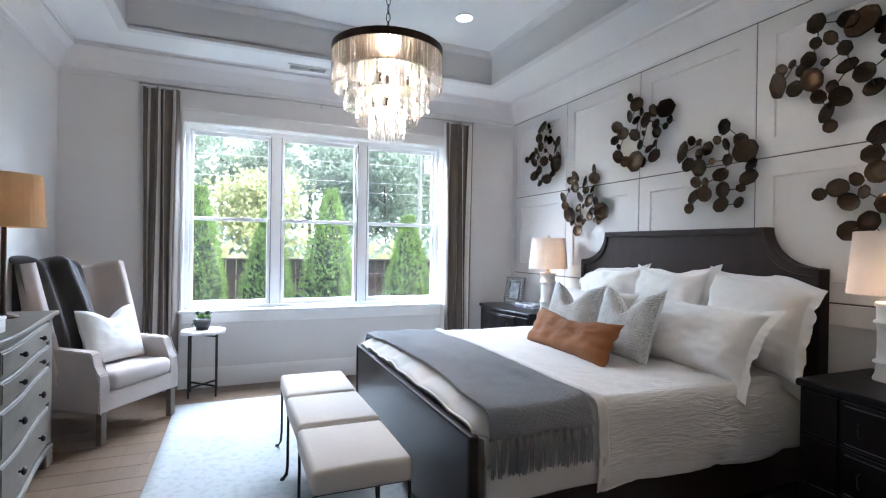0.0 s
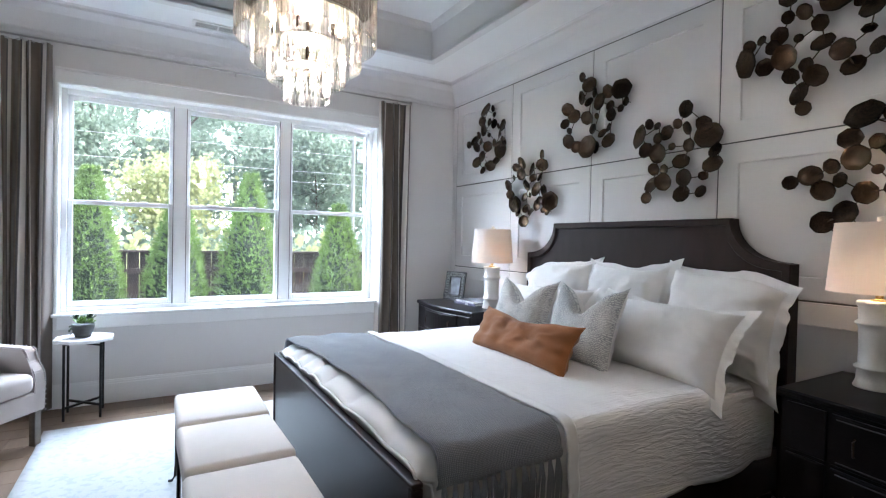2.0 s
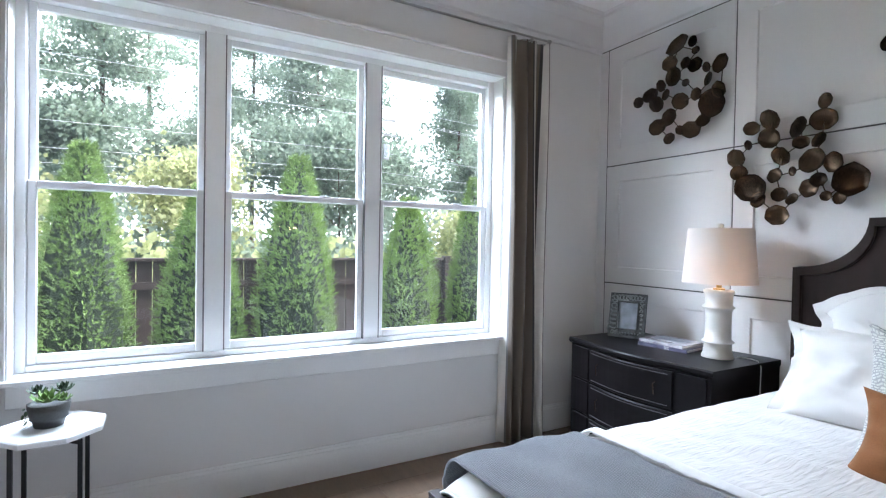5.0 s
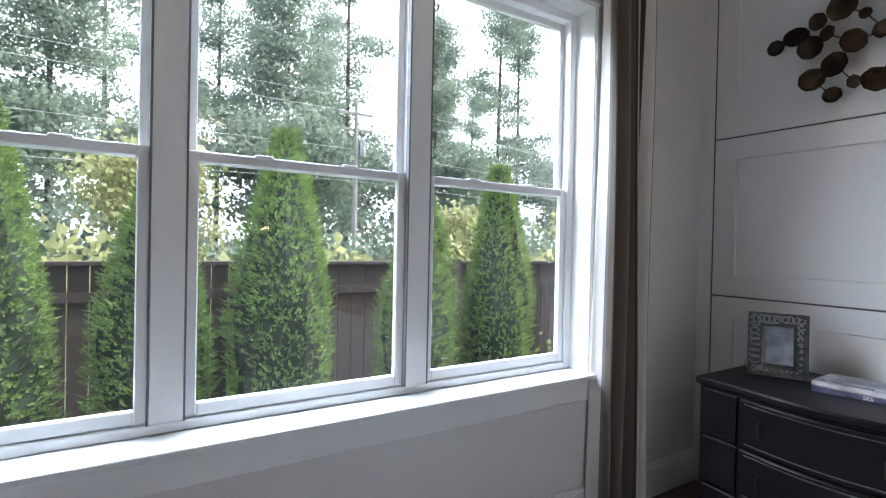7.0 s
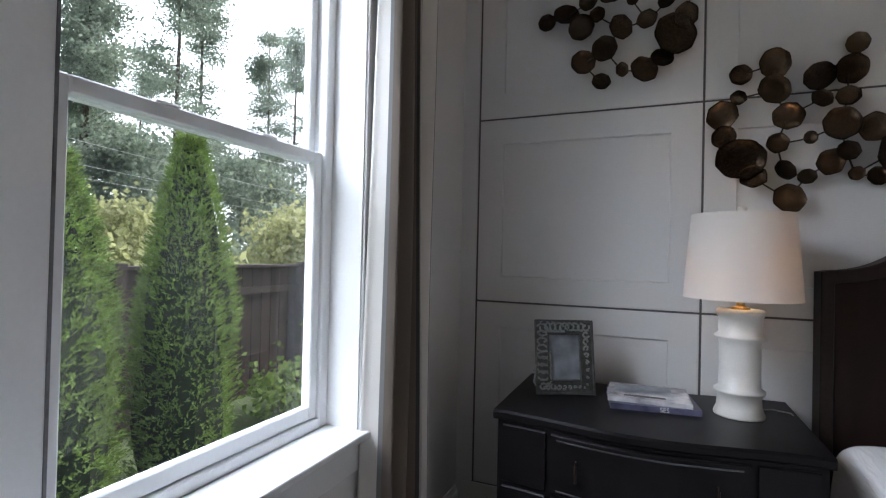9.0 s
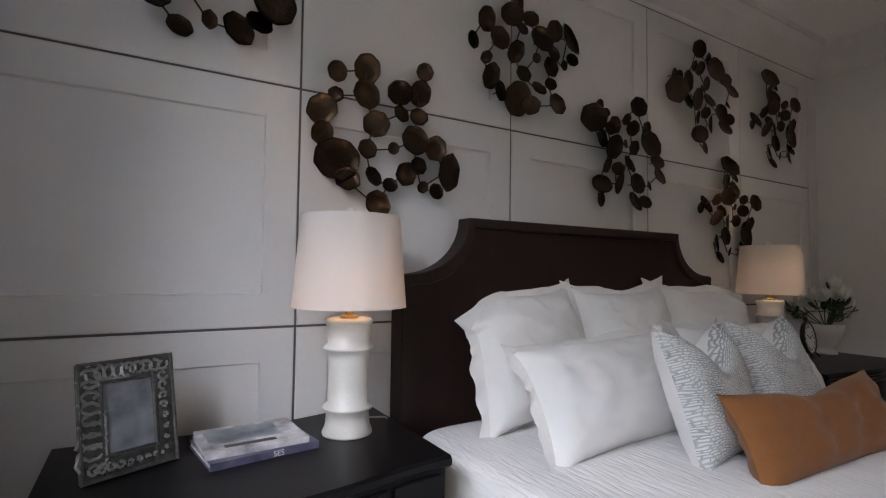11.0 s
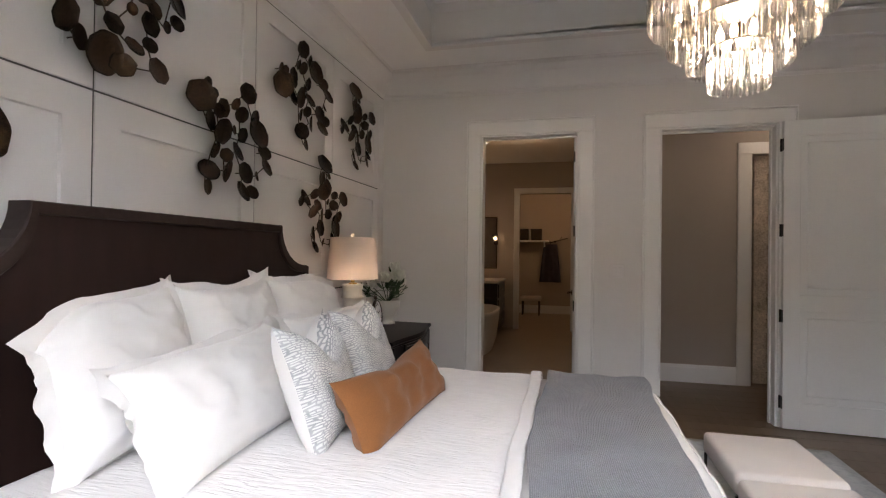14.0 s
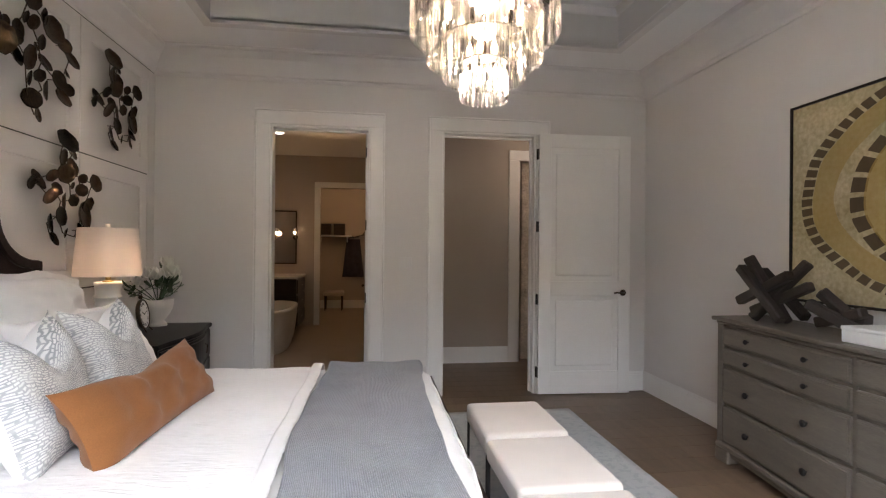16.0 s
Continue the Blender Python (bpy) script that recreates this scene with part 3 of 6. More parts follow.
for lo, hi in ((X0 + 0.045, 0.375), (0.475, 1.26), (1.36, X1 - 0.045)):
    mid = 1.60
    for z0, z1, y, s in ((Z0 + 0.035, mid + 0.018, FR + 0.012, 0.036), (mid - 0.018, Z1 - 0.045, FR + 0.042, 0.032)):
        sash = part("sash", bmesh.new(), VINYL, window)
        bm = bmesh.new()
        box(lo, lo + s, y, y + 0.028, z0, z1, 0.004, 1, bm=bm)
        box(hi - s, hi, y, y + 0.028, z0, z1, 0.004, 1, bm=bm)
        box(lo + s, hi - s, y, y + 0.028, z0, z0 + (0.045 if z0 < 1 else 0.036), 0.004, 1, bm=bm)
        box(lo + s, hi - s, y, y + 0.028, z1 - 0.036, z1, 0.004, 1, bm=bm)
        bm.to_mesh(sash.data)
        bm.free()
        pane = part("pane", box(lo + s - 0.004, hi - s + 0.004, y + 0.012, y + 0.015, z0 + 0.03, z1 - 0.03), GLASS, sash)
        pane.visible_shadow = False
    for k in (0.3, 0.7):
        x = lo + (hi - lo) * k
        part("sash_lock", box(x - 0.03, x + 0.03, FR + 0.012, FR + 0.03, mid + 0.016, mid + 0.025, 0.003, 1), VINYL, window)
part("window_sill", box(X0 - 0.03, X1 + 0.03, N - 0.045, FR, Z0 - 0.022, Z0 + 0.002, 0.006, 2), TRIM, window)
part("apron", box(X0, X1, N - 0.014, N, Z0 - 0.123, Z0 - 0.022, 0.003, 1), TRIM, window)
for z0, z1, d in ((Z1 + 0.0, Z1 + 0.10, 0.016), (Z1 + 0.10, Z1 + 0.118, 0.028)):
    part("head_casing", box(X0 - 0.02, X1 + 0.02, N - d, N, z0, z1, 0.003, 1), TRIM, window)
for x0, x1 in ((X0 - 0.02, X0), (X1, X1 + 0.02)):
    part("side_casing", box(x0, x1, N - 0.012, N, Z0, Z1, 0.003, 1), TRIM, window)
for x0, x1, z0, z1 in ((X0, X0 + 0.006, Z0, Z1), (X1 - 0.006, X1, Z0, Z1), (X0 + 0.006, X1 - 0.006, Z1 - 0.006, Z1)):
    part("return", box(x0, x1, N - 0.004, FR, z0, z1), TRIM, window)


# ---- curtains ----
def drape(x0, x1, folds, seed, label):
    rnd = random.Random(seed)
    root = thing("curtain", pose((x0 + x1) / 2, N - 0.075, 0), label, "curtain", "striped curtains")
    w = (x1 - x0) / 2
    amps = [0.036 + rnd.random() * 0.018 for _ in range(folds + 1)]

    def at(u, v):
        z = 0.012 + v * 2.735
        k = u * folds
        a = amps[int(k) % len(amps)] * (0.75 + 0.35 * (1 - v))
        tight = 1 - 0.05 * math.sin(v * math.pi) - 0.06 * v
        y = a * math.cos(2 * math.pi * k) * (0.6 + 0.4 * (1 - v ** 6))
        return ((2 * u - 1) * w * tight + 0.012 * math.sin(2 * math.pi * k * 0.5 + 3 * v), y + 0.008 * math.sin(5 * v + 7 * u), z)

    part("cloth", sheet(at, folds * 12, 24, 0.004, uvscale=(folds * 0.62, 1)), DRAPE, root, smooth=True, uv=True)
    for k in range(folds):
        bm = lathe([(0.013, 2.735), (0.016, 2.737), (0.016, 2.745), (0.013, 2.747)], 14)
        ring = part("curtain_ring", bm, STEEL, root)
        ring.location = ((2 * (k + 0.5) / folds - 1) * w * 0.9, 0, 0)
    return root


drape(-0.75, -0.425, 4, 3, "floor-length taupe curtain with dark and pale stripes")
drape(2.175, 2.555, 4, 5, "floor-length taupe curtain with dark and pale stripes")
rod = thing("curtain_rod", pose(0.885, N - 0.075, 2.775), "thin nickel curtain rod above the window", "curtain rod")
part("rod", tube([(-1.62, 0, 0), (1.64, 0, 0)], 0.008, 10), STEEL, rod, smooth=True)
for x in (-1.63, 1.65):
    part("finial", lathe([(0.004, -0.016), (0.014, -0.01), (0.014, 0.01), (0.004, 0.016)], 12, pose(x, 0, 0, 0, 90)), STEEL, rod)
for x in (-1.5, -0.05, 1.5):
    part("bracket", box(x - 0.006, x + 0.006, -0.01, 0.075, -0.012, -0.006, bm=box(x - 0.006, x + 0.006, -0.006, 0.006, -0.04, 0)), STEEL, rod)


# ---- floors ----
floor = tagged(finish("floor", box(W - 0.1, E + 0.1, S - 1.6, N + 0.1, -0.06, -0.016), OAK), "wide light-brown oak plank floor", "floor", "", "structure")
tagged(finish("floor_bath", box(0.9, 3.4, -8.1, S - 0.142, -0.06, 0.0), TILE), "warm brown tile floor of the bathroom", "floor", "", "structure")

# ---- hall and bathroom beyond the doorways ----
HY = -1.47
wall("wall_hall_back", wall_with_holes("y", HY, HY - 0.12, -3.2, 0.9, -0.1, 3.4, [(-1.40, -0.485, -0.1, 2.44)]), HALL_PAINT, "taupe hall wall with a cased opening")
wall("wall_hall_end", box(-3.3, -3.2, -3.4, S - 0.14, -0.1, 3.4), HALL_PAINT, "taupe end wall of the hall")
wall("wall_hall_far", box(-3.3, 0.9, -3.5, -3.4, -0.1, 3.4), HALL_PAINT, "taupe wall beyond the hall")
wall("wall_hall_side", box(W - 1.9, W - 0.16, S - 0.14, S, -0.1, 3.4), HALL_PAINT, "taupe wall of the hall")
tagged(finish("ceiling_hall", box(-3.3, 0.9, -3.5, S - 0.142, 3.0, 3.05), CEILING_PAINT), "white hall ceiling", "ceiling", "", "structure")
tagged(finish("floor_hall", box(-3.3, 0.9, -3.5, S - 1.6, -0.06, -0.002), OAK), "oak floor of the hall", "floor", "", "structure")
tagged(finish("floor_hall_side", box(-3.3, W - 0.1, S - 1.6, S - 0.14, -0.06, -0.002), OAK), "oak floor of the hall", "floor", "", "structure")
baseboard("baseboard_hall", "y", HY, 1, -0.365, 0.9, 0.19)
opening = structure("trim_casing_passage", "white casing of the hall opening", "door casing")
part("casing_board", box(-0.485, -0.365, HY, HY + 0.02, 0, 2.44, 0.004, 1), TRIM, opening)
part("casing_board", box(-1.52, -0.365, HY, HY + 0.02, 2.44, 2.56, 0.004, 1), TRIM, opening)
part("jamb", box(-0.505, -0.485, HY - 0.13, HY + 0.004, 0, 2.44, 0.003, 1), TRIM, opening)
# stacked ledge stone seen through the opening
ledge = tagged(finish("wall_stone", box(-0.69, -0.57, -3.0, HY - 0.14, 0, 2.9), STONE), "stacked grey ledge-stone wall", "wall", "", "structure")
rnd = random.Random(4)
z = 0.0
while z < 2.8:
    h = 0.05 + rnd.random() * 0.07
    y = -2.9
    while y < HY - 0.2:
        w = 0.14 + rnd.random() * 0.25
        part("stone", box(-0.715 - rnd.random() * 0.02, -0.68, y, min(y + w, HY - 0.15) - 0.006, z, z + h - 0.006, 0.006, 1), STONE, ledge)
        y += w
    z += h

BY, CY, BE = -4.7, -7.25, 3.2
wall("wall_bath_east", box(BE, BE + 0.12, CY - 0.1, S - 0.14, -0.1, 3.4), HALL_PAINT, "taupe bathroom wall")
wall("wall_bath_west", box(0.9, 1.02, CY - 0.1, S - 0.14, -0.1, 3.4), HALL_PAINT, "taupe bathroom wall")
wall("wall_bath_south", wall_with_holes("y", BY, BY - 0.12, 1.02, BE, -0.1, 3.4, [(1.3, 2.2, -0.1, 2.44)]), HALL_PAINT, "taupe bathroom wall with a closet doorway")
wall("wall_closet", box(1.02, BE, CY - 0.1, CY, -0.1, 3.4), HALL_PAINT, "taupe closet back wall")
tagged(finish("ceiling_bath", box(1.02, BE, CY, S - 0.142, 3.0, 3.05), CEILING_PAINT), "white bathroom ceiling", "ceiling", "", "structure")
trim = structure("trim_casing_closet", "white casing of the closet doorway", "door casing")
for x0, x1, z0, z1 in ((2.2, 2.3, 0, 2.44), (1.2, 1.3, 0, 2.44), (1.2, 2.3, 2.44, 2.54)):
    part("casing_board", box(x0, x1, BY, BY + 0.02, z0, z1, 0.003, 1), TRIM, trim)
baseboard("baseboard_closet", "y", CY, 1, 1.02, BE)

tub = thing("bathtub", pose(2.72, -2.62, 0), "white freestanding oval bathtub", "bathtub")


def tub_shell(u, v):
    a = 2 * math.pi * u
    prof = [(0.80, 0.0), (0.92, 0.15), (1.0, 0.42), (1.03, 0.56), (0.96, 0.57), (0.90, 0.45), (0.72, 0.16), (0.0, 0.14)]
    k = v * (len(prof) - 1)
    i = min(int(k), len(prof) - 2)
    f = k - i
    r, z = prof[i][0] * (1 - f) + prof[i + 1][0] * f, prof[i][1] * (1 - f) + prof[i + 1][1] * f
    c, s = math.cos(a), math.sin(a)
    return (0.40 * r * math.copysign(abs(c) ** 0.7, c), 0.74 * r * math.copysign(abs(s) ** 0.7, s), z)


part("shell", sheet(tub_shell, 40, 28), CERAMIC, tub, smooth=True)
part("waste", cyl(0.03, 0.03, 0.14, 0.15, 12), STEEL, tub)
van = thing("vanity", pose(2.78, -4.12, 0), "dark wood bathroom vanity with a white counter", "vanity")
part("body", box(-0.32, 0.40, -0.50, 0.42, 0.08, 0.87, 0.006, 1), ESPRESSO, van)
part("counter", box(-0.35, 0.41, -0.54, 0.45, 0.87, 0.91, 0.006, 1), COUNTER, van)
for z0 in (0.12, 0.38, 0.63):
    d = part("drawer", box(-0.34, -0.32, -0.46, 0.38, z0, z0 + 0.22, 0.005, 1), ESPRESSO, van)
    part("pull", tube([(-0.355, -0.1, z0 + 0.12), (-0.355, 0.06, z0 + 0.12)], 0.006), STEEL, d)
    part("front_door", box(-0.30, 0.36, 0.42, 0.435, z0, z0 + 0.22, 0.005, 1), ESPRESSO, van)
mirror = thing("bathroom_mirror", pose(2.86, BY + 0.012, 1.55), "plain framed bathroom mirror", "mirror")
part("pane", box(-0.24, 0.24, 0, 0.008, -0.45, 0.45), MIRROR, mirror)
part("mirror_edge", box(-0.26, 0.26, -0.008, 0.004, -0.47, -0.45, bm=box(-0.26, 0.26, -0.008, 0.012, 0.45, 0.47, bm=box(-0.26, -0.24, -0.008, 0.012, -0.45, 0.45, bm=box(0.24, 0.26, -0.008, 0.012, -0.45, 0.45)))), BRONZE, mirror)
for x in (2.98, 2.62):
    sc = thing("wall_sconce", pose(x, BY + 0.03, 1.55), "lit glass bathroom sconce", "wall lamp", "bathroom sconces")
    part("backplate", cyl(0.045, 0.045, -0.02, 0.0, 16, pose(0, 0, 0, 90)), BRONZE, sc)
    part("arm", tube([(0, 0, 0), (0, 0.07, -0.01), (0, 0.10, 0.03)], 0.008), BRONZE, sc)
    part("shade", lathe([(0.02, 0.02), (0.045, 0.06), (0.055, 0.15), (0.05, 0.15), (0.04, 0.06), (0.015, 0.025)], 16, pose(0, 0.10, 0)), CRYSTAL, sc, smooth=True)
    part("bulb", ball(0.026, pose(0, 0.10, 0.08)), BULB, sc, smooth=True)
st = thing("vanity_stool", pose(2.12, -6.9, 0), "low dark wooden stool with a padded seat", "stool")
part("seat", box(-0.22, 0.22, -0.17, 0.17, 0.32, 0.42, 0.03, 3), UPHOLSTERY, st)
for x in (-0.18, 0.18):
    for y in (-0.13, 0.13):
        part("leg", cyl(0.012, 0.02, 0, 0.33, 8, pose(x, y, 0)), ESPRESSO, st)
garment = thing("hanging_garment", pose(1.72, CY + 0.09, 0.72), "dark dress on a wall hook", "dress")
part("cloth", sheet(lambda u, v: ((2 * u - 1) * (0.23 - 0.09 * v + 0.02 * math.sin(9 * u)), 0.035 * math.sin(14 * u) * (1.2 - v) + 0.01 * math.sin(5 * v), 0.86 * v), 20, 12, 0.02), GARMENT, garment, smooth=True, uv=True)
part("hook", tube([(0, 0.0, 0.86), (0, 0.0, 0.91), (0.02, -0.06, 0.93), (0, -0.088, 0.93)], 0.006), IRON, garment)
branch = thing("coat_branch", pose(1.62, CY + 0.06, 1.62), "dark twisted branch hook rail on the closet wall", "hook rail")
part("stem", tube([(-0.28, -0.055, 0.10), (-0.1, 0, 0.05), (0.08, 0.01, 0.0), (0.22, 0, -0.02)], 0.012), ART_BLOCKS, branch)
part("twig", tube([(-0.1, 0, 0.05), (-0.16, 0.02, 0.13)], 0.008), ART_BLOCKS, branch)
part("bracket", box(-0.02, 0.02, -0.058, 0.01, 0.0, 0.04), ART_BLOCKS, branch)
for x in (2.32, 2.02):
    bk = thing("wicker_basket", pose(x, CY + 0.17, 1.66), "dark woven basket on a closet shelf", "basket", "closet baskets")
    part("body", box(-0.12, 0.12, -0.14, 0.12, 0.0, 0.24, 0.02, 2), ART_BLOCKS, bk)
    part("rim", box(-0.13, 0.13, -0.15, 0.13, 0.23, 0.255, 0.01, 1), ESPRESSO, bk)
shelf = thing("closet_shelf", pose(2.15, CY, 1.63), "white painted closet shelf board", "shelf")
part("board", box(-0.4, 0.4, 0.0, 0.32, 0, 0.03, 0.003, 1), TRIM, shelf)
for x in (-0.3, 0.3):
    part("bracket", box(x - 0.012, x + 0.012, 0, 0.2, -0.12, 0.0), TRIM, shelf)
can = thing("recessed_light", pose(2.6, -2.95, 3.0), "lit recessed ceiling light, the south bedroom one added", "ceiling light", "recessed lights")
part("trim_ring", lathe([(0.085, 0.0), (0.085, -0.008), (0.065, -0.008), (0.06, 0.0)], 24), TRIM, can)
part("lens", cyl(0.06, 0.06, -0.006, -0.002, 20), CAN_LIGHT, can)


# ---- doors ----
def door_leaf(name, m, w, h, label, knob_side=1):
    """A leaf along +x from its hinge, with two sunk panels on both faces."""
    root = structure(name, label, "door", m)
    t = 0.022
    bm = bmesh.new()
    st_w, rails = 0.115, ((0.0, 0.21), (0.92, 1.05), (h - 0.125, h))
    box(0, st_w, -t, t, 0, h, 0.002, 1, bm=bm), box(w - st_w, w, -t, t, 0, h, 0.002, 1, bm=bm)
    for z0, z1 in rails:
        box(st_w, w - st_w, -t, t, z0, z1, 0.002, 1, bm=bm)
    part("leaf", bm, TRIM, root)
    for z0, z1 in ((0.21, 0.92), (1.05, h - 0.125)):
        bm = box(st_w, w - st_w, -0.008, 0.008, z0, z1)
        box(st_w + 0.05, w - st_w - 0.05, -0.015, 0.015, z0 + 0.05, z1 - 0.05, 0.006, 1, bm=bm)
        part("door_panel", bm, TRIM, root)
    for z in (0.20, 0.88, 1.56, 2.24):
        hg = part("hinge", cyl(0.008, 0.008, z - 0.05, z + 0.05, 10, pose(-0.008, knob_side * 0.02, 0)), IRON, root, "black door hinge")
        part("hinge_plate", box(-0.004, 0.0, -0.018, 0.018, z - 0.048, z + 0.048), IRON, hg)
    for s in (-1, 1):
        hd = part("door_handle", lathe([(0.028, 0), (0.030, 0.004), (0.026, 0.010), (0.010, 0.014), (0.010, 0.05)], 20, pose(w - 0.07, s * t, 0.945, -90 * s)), BRONZE, root, "oil-rubbed bronze lever")
        part("lever", tube([(w - 0.07, s * (t + 0.045), 0.945), (w - 0.10, s * (t + 0.05), 0.945), (w - 0.15, s * (t + 0.048), 0.95), (w - 0.175, s * (t + 0.045), 0.943)], 0.008, 8), BRONZE, hd, smooth=True)
    return root


door_leaf("door_1", pose(D2[0] - 0.012, S + 0.055, 0.012, 0, 0, 177.5), 0.885, 2.425, "white two-panel bedroom door standing wide open")
door_leaf("door_2", pose(D1[0] + 0.022, S - 0.165, 0.012, 0, 0, -91), 0.83, 2.42, "white two-panel bathroom door standing open", -1)
plate = thing("light_switch", pose(0.965, S, 1.22), "white double rocker switch plate on the wall", "light switch")
part("plate", box(-0.058, 0.058, 0, 0.006, -0.058, 0.058, 0.003, 1), CROWN, plate)
for x in (-0.024, 0.024):
    part("rocker", box(x - 0.016, x + 0.016, 0.006, 0.010, -0.033, 0.033, 0.002, 1), CROWN, plate)


# ---- ceiling fittings ----
vent = thing("ceiling_vent", pose(0.67, 4.66, LOW), "white slatted ceiling register", "air vent")
part("vent_frame", box(-0.19, 0.19, 0.05, 0.075, -0.008, 0, bm=box(-0.19, 0.19, -0.075, -0.05, -0.008, 0, bm=box(-0.19, -0.165, -0.05, 0.05, -0.008, 0, bm=box(0.165, 0.19, -0.05, 0.05, -0.008, 0)))), TRIM, vent)
part("divider", box(-0.006, 0.006, -0.05, 0.05, -0.008, 0), TRIM, vent)
part("backing", box(-0.165, 0.165, -0.05, 0.05, -0.002, -0.0005), IRON, vent)
for k in range(7):
    part("slat", box(-0.165, 0.165, -0.008, 0.006, -0.001, 0.001, m=pose(0, -0.043 + k * 0.0143, -0.005, 25)), TRIM, vent)
# second fitting is added, to go with the south fill lamp
for x, y in ((1.88, 3.73), (1.88, 1.1)):
    can = thing("recessed_light", pose(x, y, HIGH), "lit recessed ceiling light, the south bedroom one added", "ceiling light", "recessed lights")
    part("trim_ring", lathe([(0.095, 0.0), (0.095, -0.007), (0.07, -0.009), (0.066, 0.0)], 28), TRIM, can)
    part("lens", cyl(0.066, 0.066, -0.006, -0.002, 24), CAN_LIGHT, can)

alarm = thing("smoke_detector", pose(0.62, 3.05, HIGH), "white round ceiling smoke detector", "smoke detector")
part("body", lathe([(0.0, -0.035), (0.05, -0.034), (0.062, -0.022), (0.066, 0.0), (0.0, 0.0)], 28), VINYL, alarm, smooth=True)

# ---- chandelier ----
chand = thing("chandelier", pose(0.81, 2.42, 1.955), "lit four-tier crystal chandelier with a bronze band", "chandelier")
TOP = 0.475
part("canopy", lathe([(0.0, 1.425), (0.065, 1.425), (0.06, 1.405), (0.02, 1.39), (0.0, 1.39)], 24), BRONZE, chand, smooth=True)
for k in range(19):
    z = TOP + 0.06 + k * 0.046
    part("chain_link", tube([(0.011 * math.cos(a) * (1 if k % 2 else 0), 0.011 * math.cos(a) * (0 if k % 2 else 1), z + 0.027 * math.sin(a)) for a in [2 * math.pi * j / 10 for j in range(11)]], 0.0028, 5), BRONZE, chand)
part("band", lathe([(0.296, TOP - 0.02), (0.306, TOP - 0.02), (0.306, TOP + 0.02), (0.296, TOP + 0.02), (0.296, TOP - 0.02)], 56), BRONZE, chand, "dark bronze band")
part("spokes", tube([(-0.298, 0, TOP), (0.298, 0, TOP)], 0.006, bm=tube([(0, -0.298, TOP), (0, 0.298, TOP)], 0.006)), BRONZE, chand)
part("stem", tube([(0, 0, 0.14), (0, 0, TOP + 0.07)], 0.009, 8), BRONZE, chand)
for r, z in ((0.235, 0.36), (0.165, 0.25), (0.094, 0.155)):
    part("tier_ring", lathe([(r - 0.005, z - 0.004), (r + 0.003, z - 0.004), (r + 0.003, z + 0.004), (r - 0.005, z + 0.004), (r - 0.005, z - 0.004)], 40), STEEL, chand)
    part("ring_arms", tube([(-r, 0, z), (r, 0, z)], 0.004, bm=tube([(0, -r, z), (0, r, z)], 0.004)), STEEL, chand)
for r, z0, z1, count in ((0.300, 0.255, TOP - 0.02, 78), (0.233, 0.155, 0.358, 64), (0.165, 0.08, 0.248, 46), (0.094, 0.0, 0.153, 29)):
    bm = cyl(0.0072, 0.0072, z0 + 0.012, z1, 6)
    cyl(0.0015, 0.0072, z0, z0 + 0.012, 6, bm=bm)
    bm.normal_update()
    rod_mesh = bpy.data.meshes.new("crystal")
    bm.to_mesh(rod_mesh)
    bm.free()
    rod_mesh.materials.append(CRYSTAL)
    for k in range(count):
        a = 2 * math.pi * k / count
        c = new("crystal", rod_mesh)
        c.parent = chand
        c.location, c.rotation_euler = (r * math.cos(a), r * math.sin(a), 0), (0, 0, a * 3.7)
for k in range(9):
    a, r, z = 2 * math.pi * k / 6, (0.15 if k < 6 else 0.06), (0.32 if k < 6 else 0.17)
    bulb = part("bulb", lathe([(0.0, 0.07), (0.006, 0.055), (0.014, 0.03), (0.012, 0.012), (0.006, 0.0)], 10, pose(r * math.cos(a), r * math.sin(a), z)), BULB, chand, "glowing candle bulb", smooth=True)
    part("candle", cyl(0.008, 0.008, z - 0.05, z, 8, pose(r * math.cos(a), r * math.sin(a), 0)), BRONZE, bulb)


# ---- bed ----
BX0, BX1, BYC = 0.93, 3.03, 2.49
bed = thing("bed", pose(0, 0, 0), "dark espresso king bed with a scooped headboard", "bed")
Y0, Y1 = 1.466, 3.514


def headboard_outline(inset):
    """The scooped outline of half the headboard's top, from side to middle."""
    pts = [(1.024 - inset, 0.06), (1.024 - inset, 1.266 - inset)]
    for k in range(13):
        a = math.pi / 2 * k / 12
        pts.append((0.71 - inset * 0.6 + (0.285 - inset * 0.4) * (1 - math.sin(a)) - 0.0, 1.510 - inset - 0.238 * math.cos(a)))
    return pts


def headboard_mesh(inset, x0, x1):
    bm = bmesh.new()
    half = headboard_outline(inset)
    outline = half + [(-y, z) for y, z in half[::-1]]
    a = [bm.verts.new((x0, BYC + y, z)) for y, z in outline]
    b = [bm.verts.new((x1, BYC + y, z)) for y, z in outline]
    bm.faces.new(a), bm.faces.new(b[::-1])
    for k in range(len(a)):
        bm.faces.new((a[k], b[k], b[(k + 1) % len(a)], a[(k + 1) % len(a)]))
    return bm


def headboard_rim():
    bm = bmesh.new()
    o, i = headboard_outline(0), headboard_outline(0.042)
    o, i = o + [(-y, z) for y, z in o[::-1]], i + [(-y, z) for y, z in i[::-1]]
    rows = [[bm.verts.new((x, BYC + y, z)) for y, z in line] for x, line in ((3.105, o), (3.017, o), (3.011, [(y * 0.996, z - 0.004) for y, z in o]), (3.011, [(y * 1.004, z + 0.004) for y, z in i]), (3.019, i), (3.045, i))]
    for a, b in zip(rows, rows[1:]):
        for k in range(len(a) - 1):
            bm.faces.new((a[k], a[k + 1], b[k + 1], b[k]))
    return bm


